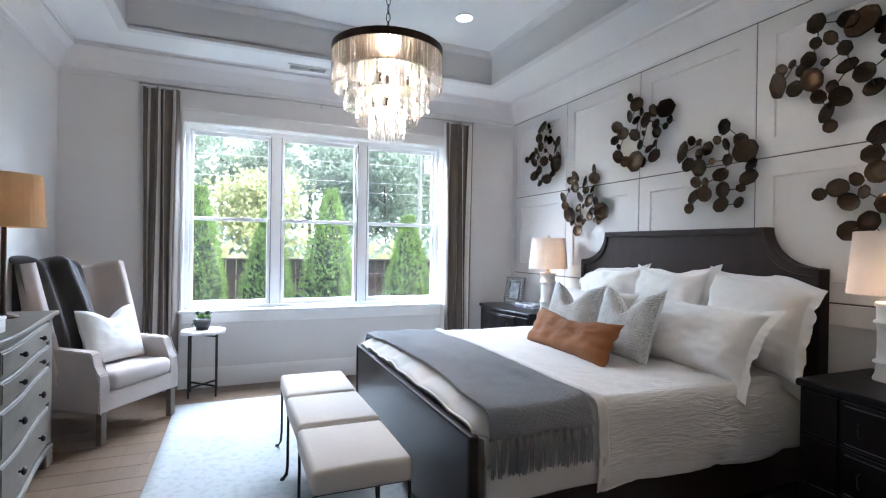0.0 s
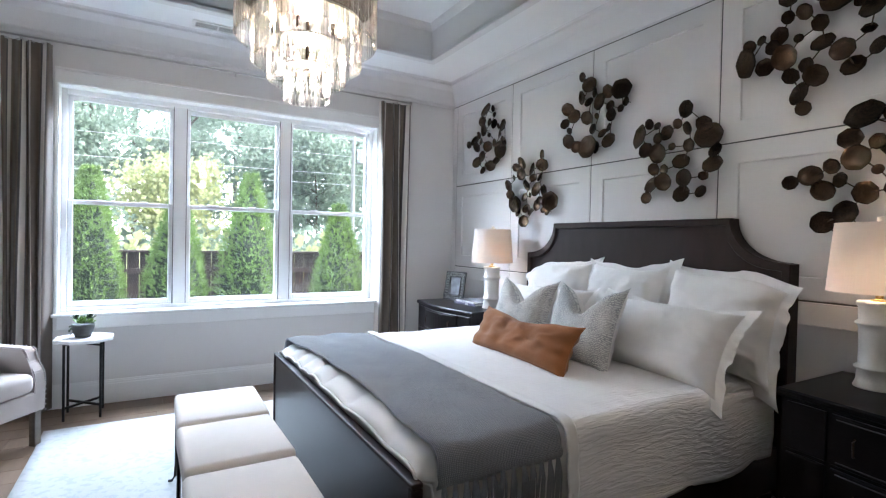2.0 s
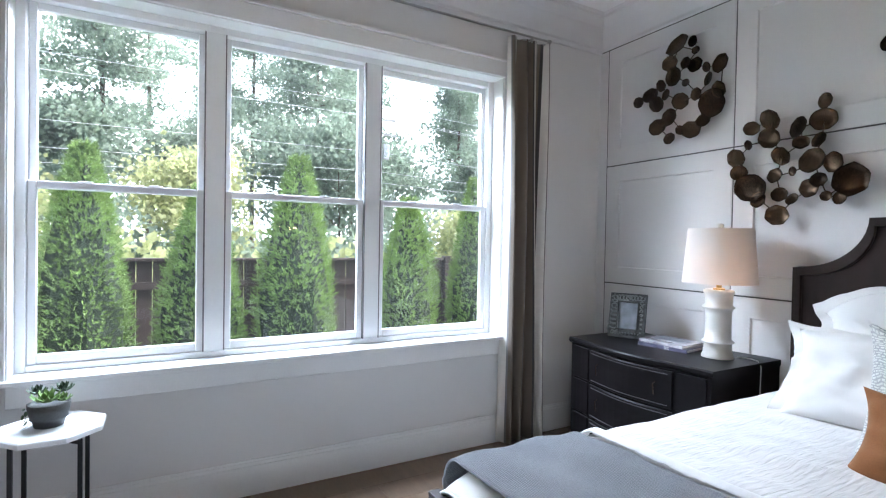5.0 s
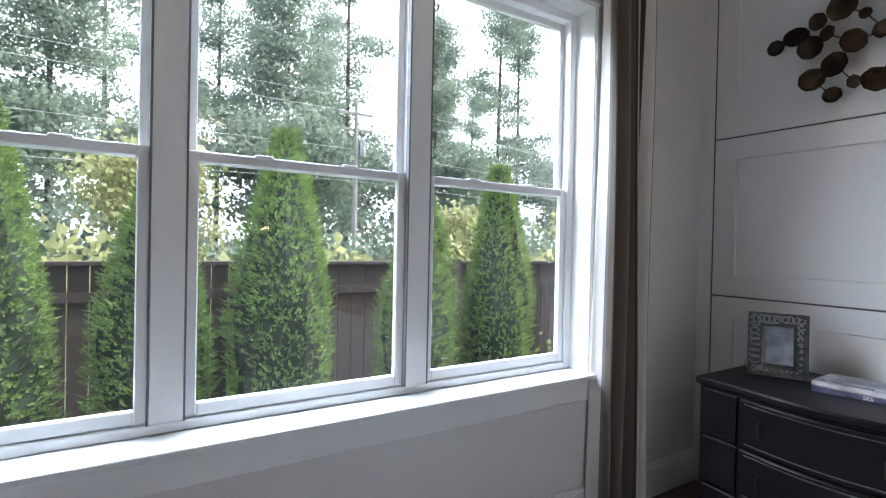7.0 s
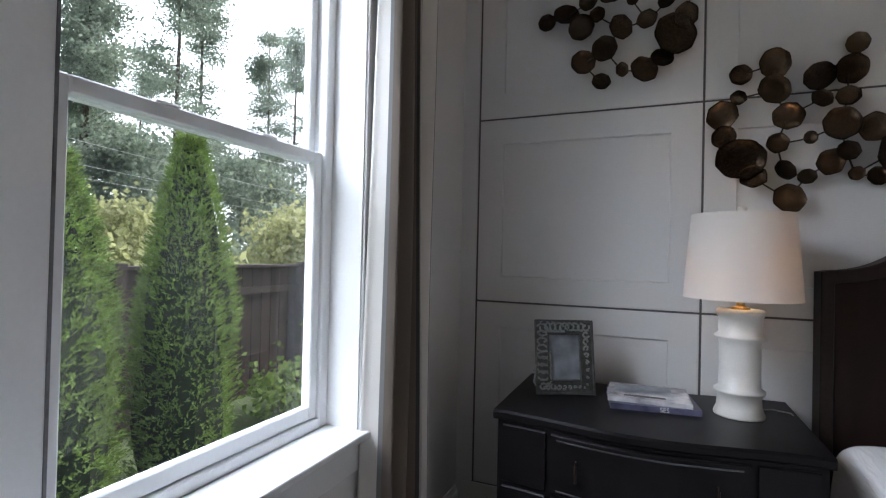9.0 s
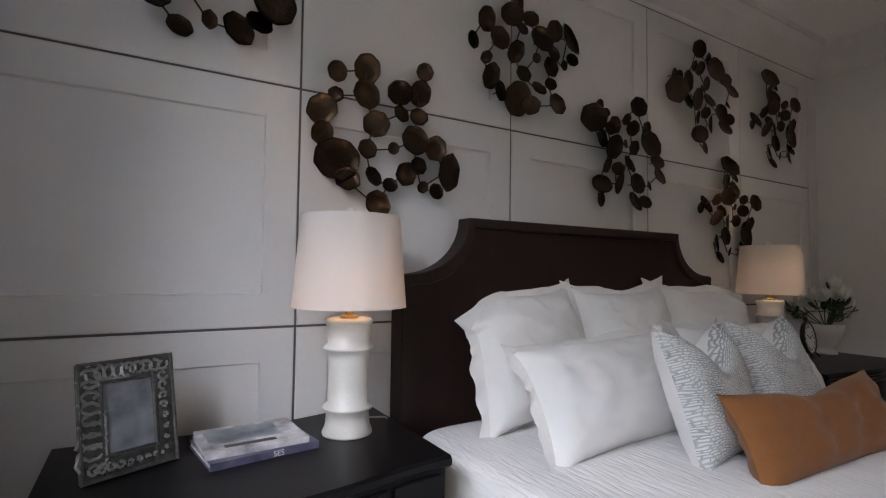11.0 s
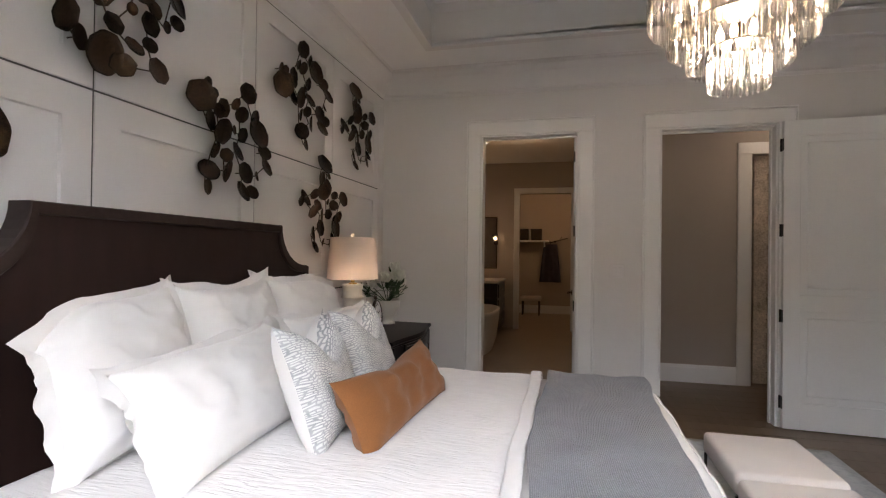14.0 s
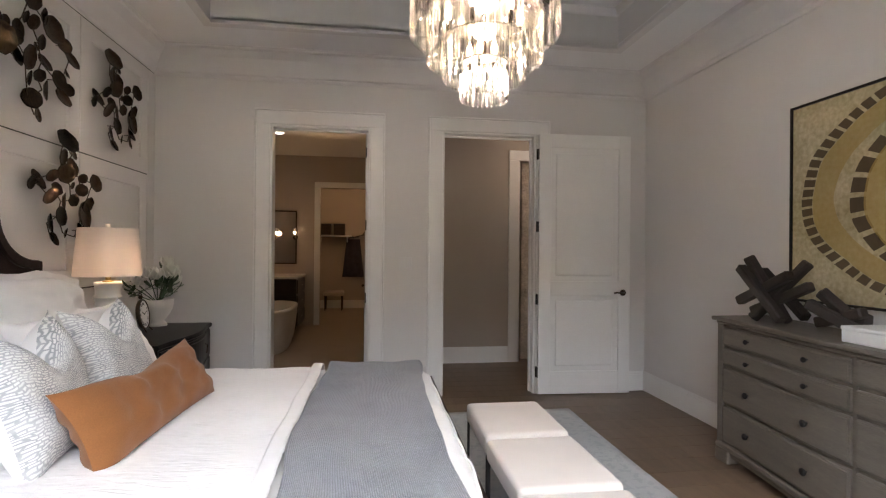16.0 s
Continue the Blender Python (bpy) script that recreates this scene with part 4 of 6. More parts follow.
part("headboard", headboard_mesh(0.004, 3.03, 3.105), HEADBOARD_CLOTH, bed, "dark panelled headboard", uv=True)
part("headboard_rim", headboard_rim(), BED_EDGE, bed, "grey-brown raised rim")
fb = part("footboard", box(0.912, 0.938, 1.53, 3.45, 0.07, 0.590, 0.003, 1), ESPRESSO, bed)
part("footboard_cap", box(0.905, 0.945, 1.50, 3.48, 0.590, 0.607, 0.005, 2), BED_EDGE, fb)
for y in (1.50, 3.45):
    part("footboard_post", box(0.905, 0.945, y, y + 0.03, 0.07, 0.590, 0.004, 1), BED_EDGE, fb)
for y0 in (1.50, 3.44):
    part("side_rail", box(0.945, 3.02, y0, y0 + 0.035, 0.10, 0.32, 0.004, 1), ESPRESSO, bed)
for y in (1.52, 3.42):
    part("leg", cyl(0.022, 0.032, 0, 0.08, 10, pose(0.935, y + 0.02, 0)), ESPRESSO, bed)
    part("leg", cyl(0.022, 0.032, 0, 0.08, 10, pose(2.99, y + 0.02, 0)), ESPRESSO, bed)
part("slat_base", box(0.96, 2.98, 1.54, 3.44, 0.24, 0.30), ESPRESSO, bed)
mattress = thing("mattress", pose(0, 0, 0.30), "thick white mattress in the bed", "mattress")
part("body", box(0.975, 2.96, 1.545, 3.435, 0.0, 0.36, 0.05, 3), LINEN, mattress)

MT = 0.672
def across(s, lift, drop, half=0.985):
    """A place on the line over the bed from side to side: s from 0 to 1 gives y and z."""
    top, r = MT + lift, 0.075
    side, flat = top - r - drop, 2 * (half - r)
    arc = math.pi / 2 * r
    d = s * (2 * side + 2 * arc + flat)
    if d < side:
        return -half - 0.012 * math.sin(math.pi * d / side), drop + d
    d -= side
    if d < arc:
        a = d / r
        return -half + r - r * math.cos(a), top - r + r * math.sin(a)
    d -= arc
    if d < flat:
        return -half + r + d, top + 0.012 * math.sin(math.pi * d / flat)
    d -= flat
    if d < arc:
        a = d / r
        return half - r + r * math.sin(a), top - r + r * math.cos(a)
    d -= arc
    return half + 0.012 * math.sin(math.pi * d / side), top - r - d


def ripple(x, y, z, size, amount):
    return amount * noise.noise(Vector((x, y, z)) * size)


def duvet_at(u, v):
    y, z = across(v, 0.0, 0.31)
    k = min(1, u * 14)
    end = math.sin(k * math.pi / 2)
    x = 0.935 + u * 2.01
    z = z - (1 - end) * 0.050 if z > 0.5 else z
    puff = 0.026 * abs(math.sin(v * 34 + 2 * math.sin(v * 9))) * max(0, 1 - abs(u - 0.03) / 0.07) if z > 0.5 else 0
    return (x + (0.045 if z < 0.6 else 0.0) * (1 - end) + ripple(0.3, y, z, 5, 0.012) * (1 - end), BYC + y + ripple(x, y, z, 4, 0.012), z + puff + ripple(x, y, z, 5, 0.012))


duvet = thing("duvet", pose(0, 0, 0), "white puffy duvet over the mattress", "duvet")
part("cloth", sheet(duvet_at, 70, 150, 0.02, uvscale=(2, 3)), LINEN, duvet, smooth=True, uv=True)


part("edge_seam", tube([duvet_at(0.0, k / 90) for k in range(91)], 0.006, 6), LINEN, duvet, "rolled edge seam", smooth=True)


def quilt_at(u, v):
    y, z = across(v, 0.016, 0.285 + 0.012 * math.sin(u * 7), 1.0)
    x = 1.545 + u * 1.385
    fold = 0.010 * math.sin(u * 17 + 2) * max(0, 0.66 - z) * 3
    return (x + ripple(y, z, 1.0, 3, 0.012) * (1 - u), BYC + y + (fold if y > 0 else -fold), z + ripple(x, y, z, 5, 0.009) + ripple(x, y, z, 14, 0.004))


quilt = thing("quilt", pose(0, 0, 0), "white wavy-stitched quilt spread over the bed", "quilt")
part("cloth", sheet(quilt_at, 70, 150, 0.012, uvscale=(1.4, 3.2)), QUILT, quilt, smooth=True, uv=True)


def hem_at(u, v):
    y, z = across(v, 0.030, 0.285, 1.008)
    x = 1.522 + u * 0.055
    return (x + 0.004 * noise.noise(Vector((v * 60, 0, 0))) * (1 - u) + ripple(y, z, 1.0, 3, 0.012), BYC + y + 0.003 * math.sin(v * 160), z + 0.006 * math.sin(math.pi * u) + 0.006 * noise.noise(Vector((v * 75, 3, 0))) * (1 - u))


part("hem", sheet(hem_at, 6, 220, 0.006), LINEN, quilt, "gathered linen hem", smooth=True, uv=True)


def throw_at(u, v):
    y, z = across(v, 0.034, 0.585, 1.02)
    x = 1.0 + u * 0.50 - 0.02 * math.cos(v * 6.3)
    return (x + ripple(y, z, u, 3, 0.02), BYC + y + ripple(x, y, z, 4, 0.008), z + ripple(x, y, z, 6, 0.010) + 0.004 * math.sin(u * 14 + v * 5))


throw = thing("throw_blanket", pose(0, 0, 0), "grey woven throw with tasselled ends across the bed", "blanket")
part("cloth", sheet(throw_at, 36, 150, 0.008, uvscale=(2.6, 14)), THROW, throw, smooth=True, uv=True)
rnd = random.Random(9)
for v, s in ((0.004, -1), (0.996, 1)):
    bm = bmesh.new()
    for k in range(13):
        x, y, z = throw_at((k + 0.5) / 13, v)
        p, dx = Vector((x, y, z)), rnd.uniform(-0.012, 0.012)
        for j in range(12):
            o = Vector((rnd.uniform(-0.013, 0.013), s * rnd.uniform(0, 0.010), 0))
            tube([p + o * 0.3, p + o + Vector((dx * 0.4, s * 0.006, -0.05)), p + o * 1.3 + Vector((dx, s * 0.004, -0.135 - rnd.random() * 0.02))], 0.0045, 4, bm=bm, taper=0.6)
    part("fringe", bm, THROW, throw, "loose tasselled fringe")


# ---- pillows ----
def pillow(name, m, w, h, t, mat, label, category="pillow", chop=0.0, flange=0.0, seed=1, group="", creases=0.010, back=None, piping=None, droop=(0.0, 0.0), ear=0.0):
    """Width along x, height along z, front towards -y, resting on its lower edge."""
    root = thing(name, m, label, category, group)
    res = 40

    def side(sign):
        def at(u, v):
            a, c = 2 * u - 1, 2 * v - 1
            full = max(0.0, (1 - a ** 4) * (1 - c ** 4)) ** 0.48
            x = w / 2 * a * (1 - 0.07 * (1 - c * c) * abs(a))
            z = h / 2 * c * (1 - 0.07 * (1 - a * a) * abs(c))
            if chop and c > -0.2:
                z -= chop * math.exp(-((a / 0.42) ** 2)) * ((c + 0.2) / 1.2) ** 1.4
            y = sign * t / 2 * full
            q = Vector((a * w * 3.5 + seed * 3.1, c * h * 3.5, sign * 2 + seed))
            z -= droop[a > 0] * h * abs(a) ** 3 * max(0.0, c) ** 2
            tip = ear * (abs(a) * abs(c)) ** 7
            x += math.copysign(tip * 0.6, a)
            z += math.copysign(tip, c)
            fold = 0.5 - abs(noise.noise(Vector((q.x * 0.9 + q.y * 1.1, q.y * 1.6 - q.x * 0.5, q.z)))) * 2.2
            pull = full * creases * (0.75 * noise.noise(q * 1.3) + 0.34 * max(-0.3, fold) + 0.22 * noise.noise(q * 3.4))
            gather = min(0.010, creases * 0.35) * math.sin(c * 11 + seed + 2 * noise.noise(q)) * abs(a) ** 5 * full ** 0.3
            return (x + 0.4 * pull, y + sign * (pull + gather), h / 2 + z + 0.3 * pull)

        return at

    bm = sheet(side(-1), res, res, uvscale=(w * 2.2, h * 2.2))
    part("front", bm, mat, root, smooth=True, uv=True)
    f = side(1)
    part("rear", sheet(lambda u, v: f(1 - u, v), res, res, uvscale=(w * 2.2, h * 2.2)), back or mat, root, smooth=True, uv=True)
    if flange:
        e = side(0)
        rim = []
        for k in range(120):
            q = k / 120 * 4
            i, r = int(q), q - int(q)
            u, v = ((r, 0), (1, r), (1 - r, 1), (0, 1 - r))[i]
            p = Vector(e(u, v))
            o = Vector((p.x, 0, p.z - h / 2))
            d = Vector((math.copysign(min(1, abs(2 * u - 1) ** 4), u - 0.5), 0, math.copysign(min(1, abs(2 * v - 1) ** 4), v - 0.5)))
            rim.append((p, d, k))
        bm = bmesh.new()
        rows = []
        for p, d, k in rim:
            wave = 0.028 * noise.noise(Vector((k * 0.42, seed * 7.7, 0.4)))
            sag = Vector((0, 0, -0.45 * flange * min(1.0, abs(d.x) + max(0.0, d.z))))
            rows.append([bm.verts.new(p + d * flange * f2 * (1 + 0.5 * noise.noise(Vector((k * 0.11, seed * 3.3, 5.1)))) + sag * f2 * f2 + Vector((0, wave * f2 - 0.004 * (1 - f2), 0))) for f2 in (-0.08, 0.35, 0.7, 1.0)])
        for a, b in zip(rows, rows[1:] + rows[:1]):
            for k in range(3):
                bm.faces.new((a[k], b[k], b[k + 1], a[k + 1]))
        fl = part("flange", bm, mat, root, "rumpled flange edge", smooth=True, uv=True)
    if piping:
        e = side(0)
        part("piping", tube([e(*((r, 0), (1, r), (1 - r, 1), (0, 1 - r))[i]) for i in range(4) for r in [k / 14 for k in range(14)]], 0.004, 5), piping, root)
    return root


QZ = MT + 0.012
for y, yaw, sd, wide, fall in ((1.755, -5, 1, 0.64, (0.0, 0.20)), (2.39, -1, 2, 0.58, (0.02, 0.0)), (2.985, 6, 3, 0.57, (0.32, 0.0))):
    pillow("euro_pillow", pose(2.80, y, QZ, -15, 0, -90 + yaw), wide, 0.535, 0.25, LINEN, "large square white linen pillow against the headboard", flange=0.05, seed=sd, group="square back pillows", creases=0.024, droop=fall, ear=0.035)
for y, yaw, sd, fall in ((1.90, -3, 4, (0.0, 0.06)), (2.855, 3, 5, (0.10, 0.0))):
    pillow("king_pillow", pose(2.455, y, QZ - 0.008, -30, 0, -90 + yaw), 0.82, 0.405, 0.24, LINEN, "long white linen pillow with a flanged end", flange=0.045, seed=sd, group="long white pillows", creases=0.024, droop=fall, ear=0.03)
for y, yaw, sd, x in ((2.185, 2, 6, 2.245), (2.68, 7, 7, 2.215)):
    pillow("patterned_cushion", pose(x, y, QZ - 0.004, -20, 0, -90 + yaw), 0.455, 0.44, 0.17, MAZE, "grey and white maze-woven cushion with a dented top", "cushion", chop=0.15, seed=sd, group="patterned cushions", back=LINEN, ear=0.03)
pillow("lumbar_cushion", pose(2.005, 2.43, QZ - 0.006, -28, 0, -93), 0.90, 0.27, 0.15, VELVET, "long rust-orange velvet lumbar cushion", "cushion", chop=0.035, seed=8, creases=0.022, ear=0.012)


# ---- nightstands ----
def bowed(y0, y1, z0, z1, front, back_by, n=10, bevel=0.0):
    """A slab whose front follows front(y), back_by thick, lying along y; its face looks to -x."""
    bm = bmesh.new()
    rows = []
    for k in range(n + 1):
        y = y0 + (y1 - y0) * k / n
        x = front(y)
        e = bevel if 0 < k < n else bevel
        rows.append([bm.verts.new(p) for p in ((x + back_by, y, z0), (x + bevel, y, z0), (x, y, z0 + bevel), (x, y, z1 - bevel), (x + bevel, y, z1), (x + back_by, y, z1))])
    for a, b in zip(rows, rows[1:]):
        for k in range(6):
            bm.faces.new((a[k], a[(k + 1) % 6], b[(k + 1) % 6], b[k]))
    bm.faces.new(rows[0]), bm.faces.new(rows[-1][::-1])
    bmesh.ops.remove_doubles(bm, verts=bm.verts, dist=1e-6)
    return bm


# beads coloured paler than the wood to show highlights along the ledges
LIT_BEAD = material("bead_highlight", (0.05, 0.048, 0.05), 0.4, vary=0.3, scale=9, fine=40, bump=0.05)


def nightstand(yc):
    """Black chest of drawers with a serpentine front; origin at the floor, back at x = 0."""
    root = thing("nightstand", pose(3.105, yc, 0), "black wooden nightstand with a serpentine drawer front", "nightstand", "nightstands")
    hw = 0.49

    def front(y):
        return -0.645 - 0.032 * math.cos(math.pi * min(1, abs(y) / hw))

    part("body", bowed(-hw + 0.015, hw - 0.015, 0.05, 0.732, lambda y: front(y) + 0.026, -front(0) - 0.07, 14), BLACK_WOOD, root)
    part("top", bowed(-hw, hw, 0.729, 0.762, lambda y: front(y) + 0.012, 0.60, 18, 0.008), BLACK_WOOD, root, "polished black top")
    for z0, z1 in ((0.52, 0.715), (0.305, 0.505), (0.085, 0.29)):
        dr = part("drawer", bowed(-0.285, 0.285, z0, z1, lambda y: front(y) + 0.012, 0.022, 12, 0.004), BLACK_WOOD, root)
        part("bead", bowed(-0.265, 0.265, z1 - 0.018, z1 - 0.014, lambda y: front(y) + 0.008, 0.008, 12), LIT_BEAD, dr, "thin bead toned as a highlight")
        part("bead", bowed(-0.265, 0.265, z0 + 0.014, z0 + 0.018, lambda y: front(y) + 0.008, 0.008, 12), LIT_BEAD, dr)
        for y in (-0.2, 0.2):
            x, z = front(y) + 0.01, (z0 + z1) / 2
            part("pull", tube([(x, y, z + 0.03), (x - 0.016, y, z + 0.022), (x - 0.012, y, z - 0.03), (x - 0.006, y, z - 0.036)], 0.004, 6), BRONZE, dr, "small drop pull")
        for s in (-1, 1):
            a, c = sorted((s * 0.305, s * 0.455))
            part("side_drawer", bowed(a, c, z0, z1, lambda y: front(y) + 0.016, 0.02, 4, 0.004), BLACK_WOOD, root)
    for x in (-0.56, -0.06):
        for y in (-0.43, 0.43):
            part("foot", cyl(0.022, 0.035, 0, 0.05, 10, pose(x, y, 0)), BLACK_WOOD, root)
    return root


ns = nightstand(4.09)
copy_thing(ns, pose(3.105, 0.775, 0))
NT = 0.762


def table_lamp(m, label):
    root = thing("table_lamp", m, label, "table lamp", "bedside lamps")
    body = [(0.0, 0.0), (0.082, 0.0), (0.084, 0.006), (0.074, 0.03), (0.070, 0.075), (0.083, 0.082), (0.083, 0.090), (0.068, 0.098), (0.067, 0.16), (0.068, 0.24), (0.070, 0.262), (0.083, 0.270), (0.083, 0.278), (0.070, 0.286), (0.072, 0.340), (0.079, 0.352), (0.079, 0.362), (0.074, 0.368), (0.0, 0.368)]
    body = [(r * 0.96, z) for r, z in body]
    part("body", lathe(body, 36), CERAMIC, root, "white bamboo-ribbed ceramic body", smooth=True)
    part("neck", lathe([(0.0, 0.366), (0.03, 0.368), (0.03, 0.376), (0.014, 0.38), (0.014, 0.41), (0.0, 0.41)], 16), BRASS, root, "small brass neck")
    part("shade", lathe([(0.184, 0.405), (0.160, 0.70), (0.157, 0.70), (0.181, 0.405), (0.184, 0.405)], 96), SHADE, root, "pale linen drum shade", smooth=False)
    part("shade_spider", tube([(-0.159, 0, 0.685), (0.159, 0, 0.685)], 0.003, 5, bm=tube([(0, -0.159, 0.685), (0, 0.159, 0.685)], 0.003, 5)), STEEL, root)
    part("harp", tube([(0.0, -0.0, 0.40), (0.0, -0.06, 0.46), (0.0, -0.06, 0.58), (0, 0, 0.685), (0.0, 0.06, 0.58), (0.0, 0.06, 0.46), (0, 0, 0.40)], 0.0025, 5), STEEL, root)
    part("finial", lathe([(0.0, 0.684), (0.012, 0.686), (0.012, 0.706), (0.016, 0.71), (0.016, 0.726), (0.0, 0.73)], 14), CERAMIC, root)
    part("bulb", ball(0.028, pose(0, 0, 0.49)), BULB, root, smooth=True)
    return root


lampa = table_lamp(pose(2.84, 3.79, NT), "lit white ceramic bamboo lamp with a linen shade")
copy_thing(lampa, pose(2.885, 1.06, NT, 0, 0, 40))
cord = thing("lamp_cord", pose(2.92, 3.72, NT), "thin pale lamp cord over the nightstand", "cord")
part("wire", tube([(0, 0.01, 0.004), (0.03, -0.05, 0.004), (0.0, -0.10, 0.006), (-0.02, -0.128, -0.02), (-0.03, -0.13, -0.2), (-0.03, -0.13, -0.55)], 0.003, 6), CERAMIC, cord)

# photograph in an ornate silver surround
PEWTER = material("pewter_relief", (0.075, 0.078, 0.076), 0.45, 0.7, vary=0.2, scale=40, fine=120, bump=0.1)
picture = thing("photo_stand", pose(2.81, 4.383, NT, -12, 0, -66) @ Matrix.Diagonal((1.09, 1.09, 1.07, 1)), "ornate pewter picture stand with a small landscape photograph", "picture stand")
bm = bmesh.new()
for x0, x1, z0, z1 in ((-0.105, -0.055, 0, 0.27), (0.055, 0.105, 0, 0.27), (-0.055, 0.055, 0, 0.055), (-0.055, 0.055, 0.215, 0.27)):
    box(x0, x1, -0.012, 0.004, z0, z1, 0.004, 1, bm=bm)
SILVER = material("worn_silver_relief", (0.30, 0.31, 0.30), 0.4, 0.75, vary=0.15, scale=40, fine=120, bump=0.1)
part("surround", bm, PEWTER, picture)
for x0, x1, z0, z1 in ((-0.107, -0.099, 0, 0.27), (0.099, 0.107, 0, 0.27), (-0.099, 0.099, 0, 0.008), (-0.099, 0.099, 0.262, 0.27), (-0.063, -0.055, 0.047, 0.223), (0.055, 0.063, 0.047, 0.223), (-0.055, 0.055, 0.047, 0.055), (-0.055, 0.055, 0.215, 0.223)):
    part("moulded_edge", box(x0, x1, -0.018, -0.011, z0, z1, 0.002, 1), PEWTER, picture)
rnd = random.Random(2)
for k in range(34):
    q = k / 34 * 4
    i, r = int(q), q - int(q)
    x, z = ((-0.08 + 0.16 * r, 0.027), (0.08, 0.027 + 0.216 * r), (0.08 - 0.16 * r, 0.243), (-0.08, 0.243 - 0.216 * r))[i]
    part("scroll", tube([(x + 0.014 * math.cos(a) * (1 - 0.09 * a), -0.014, z + 0.014 * math.sin(a) * (1 - 0.09 * a)) for a in [j * 0.7 + k for j in range(9)]], 0.0042, 4), SILVER, picture)
PHOTO = material("photograph", (0.06, 0.09, 0.15), 0.35, vary=0.25, scale=9, fine=20, bump=0.0, spread=(0.28, 0.30, 0.33))
part("photograph", box(-0.055, 0.055, -0.006, -0.002, 0.055, 0.215), PHOTO, picture)
part("prop", box(-0.03, 0.03, 0.004, 0.008, 0.0, 0.18, m=pose(0, 0.02, 0, -22)), PEWTER, picture)


def lettering(text, size, mat, parent, m, depth=0.0006):
    cu = bpy.data.curves.new("letters", "FONT")
    cu.body, cu.size, cu.align_x, cu.align_y, cu.extrude = text, size, "CENTER", "CENTER", depth
    tmp = bpy.data.objects.new("tmp_letters", cu)
    scene.collection.objects.link(tmp)
    bpy.context.view_layer.update()
    me = bpy.data.meshes.new_from_object(tmp.evaluated_get(bpy.context.evaluated_depsgraph_get()))
    bpy.data.objects.remove(tmp)
    me.materials.clear()
    me.materials.append(mat)
    ob = new("lettering", me)
    ob.parent, ob.matrix_local = parent, m
    return ob


INK = material("dark_ink", (0.02, 0.02, 0.022), 0.6, vary=0.05, bump=0.0)
COVER_A = material("magazine_cover", (0.42, 0.40, 0.44), 0.25, vary=0.2, scale=11, fine=25, bump=0.0, spread=(0.72, 0.70, 0.72))
COVER_B = material("blue_cover", (0.035, 0.045, 0.085), 0.3, vary=0.2, scale=9, fine=25, bump=0.0, spread=(0.16, 0.15, 0.24))


def book(m, w, d, h, cover, label, text=""):
    root = thing("book", m, label, "book", "books on the nightstand")
    part("pages", box(-w / 2 + 0.004, w / 2 - 0.004, -d / 2 + 0.004, d / 2 - 0.004, 0.002, h - 0.002), PAPER, root)
    part("cover", box(-w / 2, w / 2, -d / 2, d / 2, h - 0.003, h, bm=box(-w / 2, w / 2, -d / 2, d / 2, 0, 0.003, bm=box(-w / 2, w / 2, -d / 2 - 0.002, -d / 2 + 0.002, 0, h))), cover, root)
    if text:
        lettering(text, 0.022, PAPER, root, pose(0.03, -d / 2 - 0.003, h / 2, 90))
    part("cover_picture", box(-w * 0.42, w * 0.30, -d * 0.18, d * 0.40, h, h + 0.0006), PHOTO, root)
    part("title_bar", box(-w * 0.3, w * 0.2, -d * 0.38, -d * 0.28, h, h + 0.0006), INK, root)
    return root


book(pose(2.845, 4.075, NT, 0, 0, -82), 0.30, 0.23, 0.020, COVER_B, "blue-grey picture book lying flat", "SES")
book(pose(2.855, 4.085, NT + 0.0205, 0, 0, -87), 0.28, 0.22, 0.016, COVER_A, "glossy pale magazine lying on a book")

# ---- clock and flowers on the other nightstand ----
CLOCK_FACE = material("clock_face", (0.80, 0.78, 0.76), 0.5, vary=0.02, scale=12, fine=90, bump=0.0)
clock = thing("table_clock", pose(2.80, 0.735, NT, -8, 0, -84) @ Matrix.Diagonal((0.86, 0.86, 0.86, 1)), "round pocket-watch table clock with Roman numerals", "clock")
CC = 0.145
up = pose(0, 0, CC, 90)
part("case", lathe([(0.0, -0.022), (0.10, -0.022), (0.118, -0.012), (0.124, 0.0), (0.122, 0.012), (0.110, 0.016), (0.108, 0.008), (0.0, 0.006)], 48, up), BRONZE, clock, "dark bronze case", smooth=True)
part("dial", cyl(0.107, 0.107, 0.006, 0.0085, 48, up), CLOCK_FACE, clock)
for k, s in enumerate(("XII", "I", "II", "III", "IIII", "V", "VI", "VII", "VIII", "IX", "X", "XI")):
    a = radians(30 * k)
    lettering(s, 0.030, INK, clock, pose(0, -0.0095, CC, 90) @ Matrix.Rotation(-a, 4, "Z") @ Matrix.Translation((0, 0.082, 0)))
for a, ln, w in ((-62, 0.052, 0.004), (75, 0.078, 0.003)):
    part("clock_pointer", box(-w, w, -0.012, ln, 0.0095, 0.0105, m=up @ Matrix.Rotation(-radians(a), 4, "Z")), INK, clock)
part("crown_knob", lathe([(0.008, 0.0), (0.014, 0.01), (0.016, 0.022), (0.010, 0.032), (0.0, 0.034)], 14, pose(0, 0, CC + 0.12)), BRONZE, clock, smooth=True)
part("bow_ring", tube([(0.026 * math.cos(a), 0, CC + 0.15 + 0.026 * math.sin(a)) for a in [2 * math.pi * k / 16 for k in range(17)]], 0.0035, 6), BRONZE, clock)
for x in (-0.06, 0.06):
    part("foot", tube([(x * 0.8, -0.006, 0.045), (x * 1.1, -0.02, 0.02), (x * 1.2, -0.03, 0.004)], 0.005, 6), BRONZE, clock)

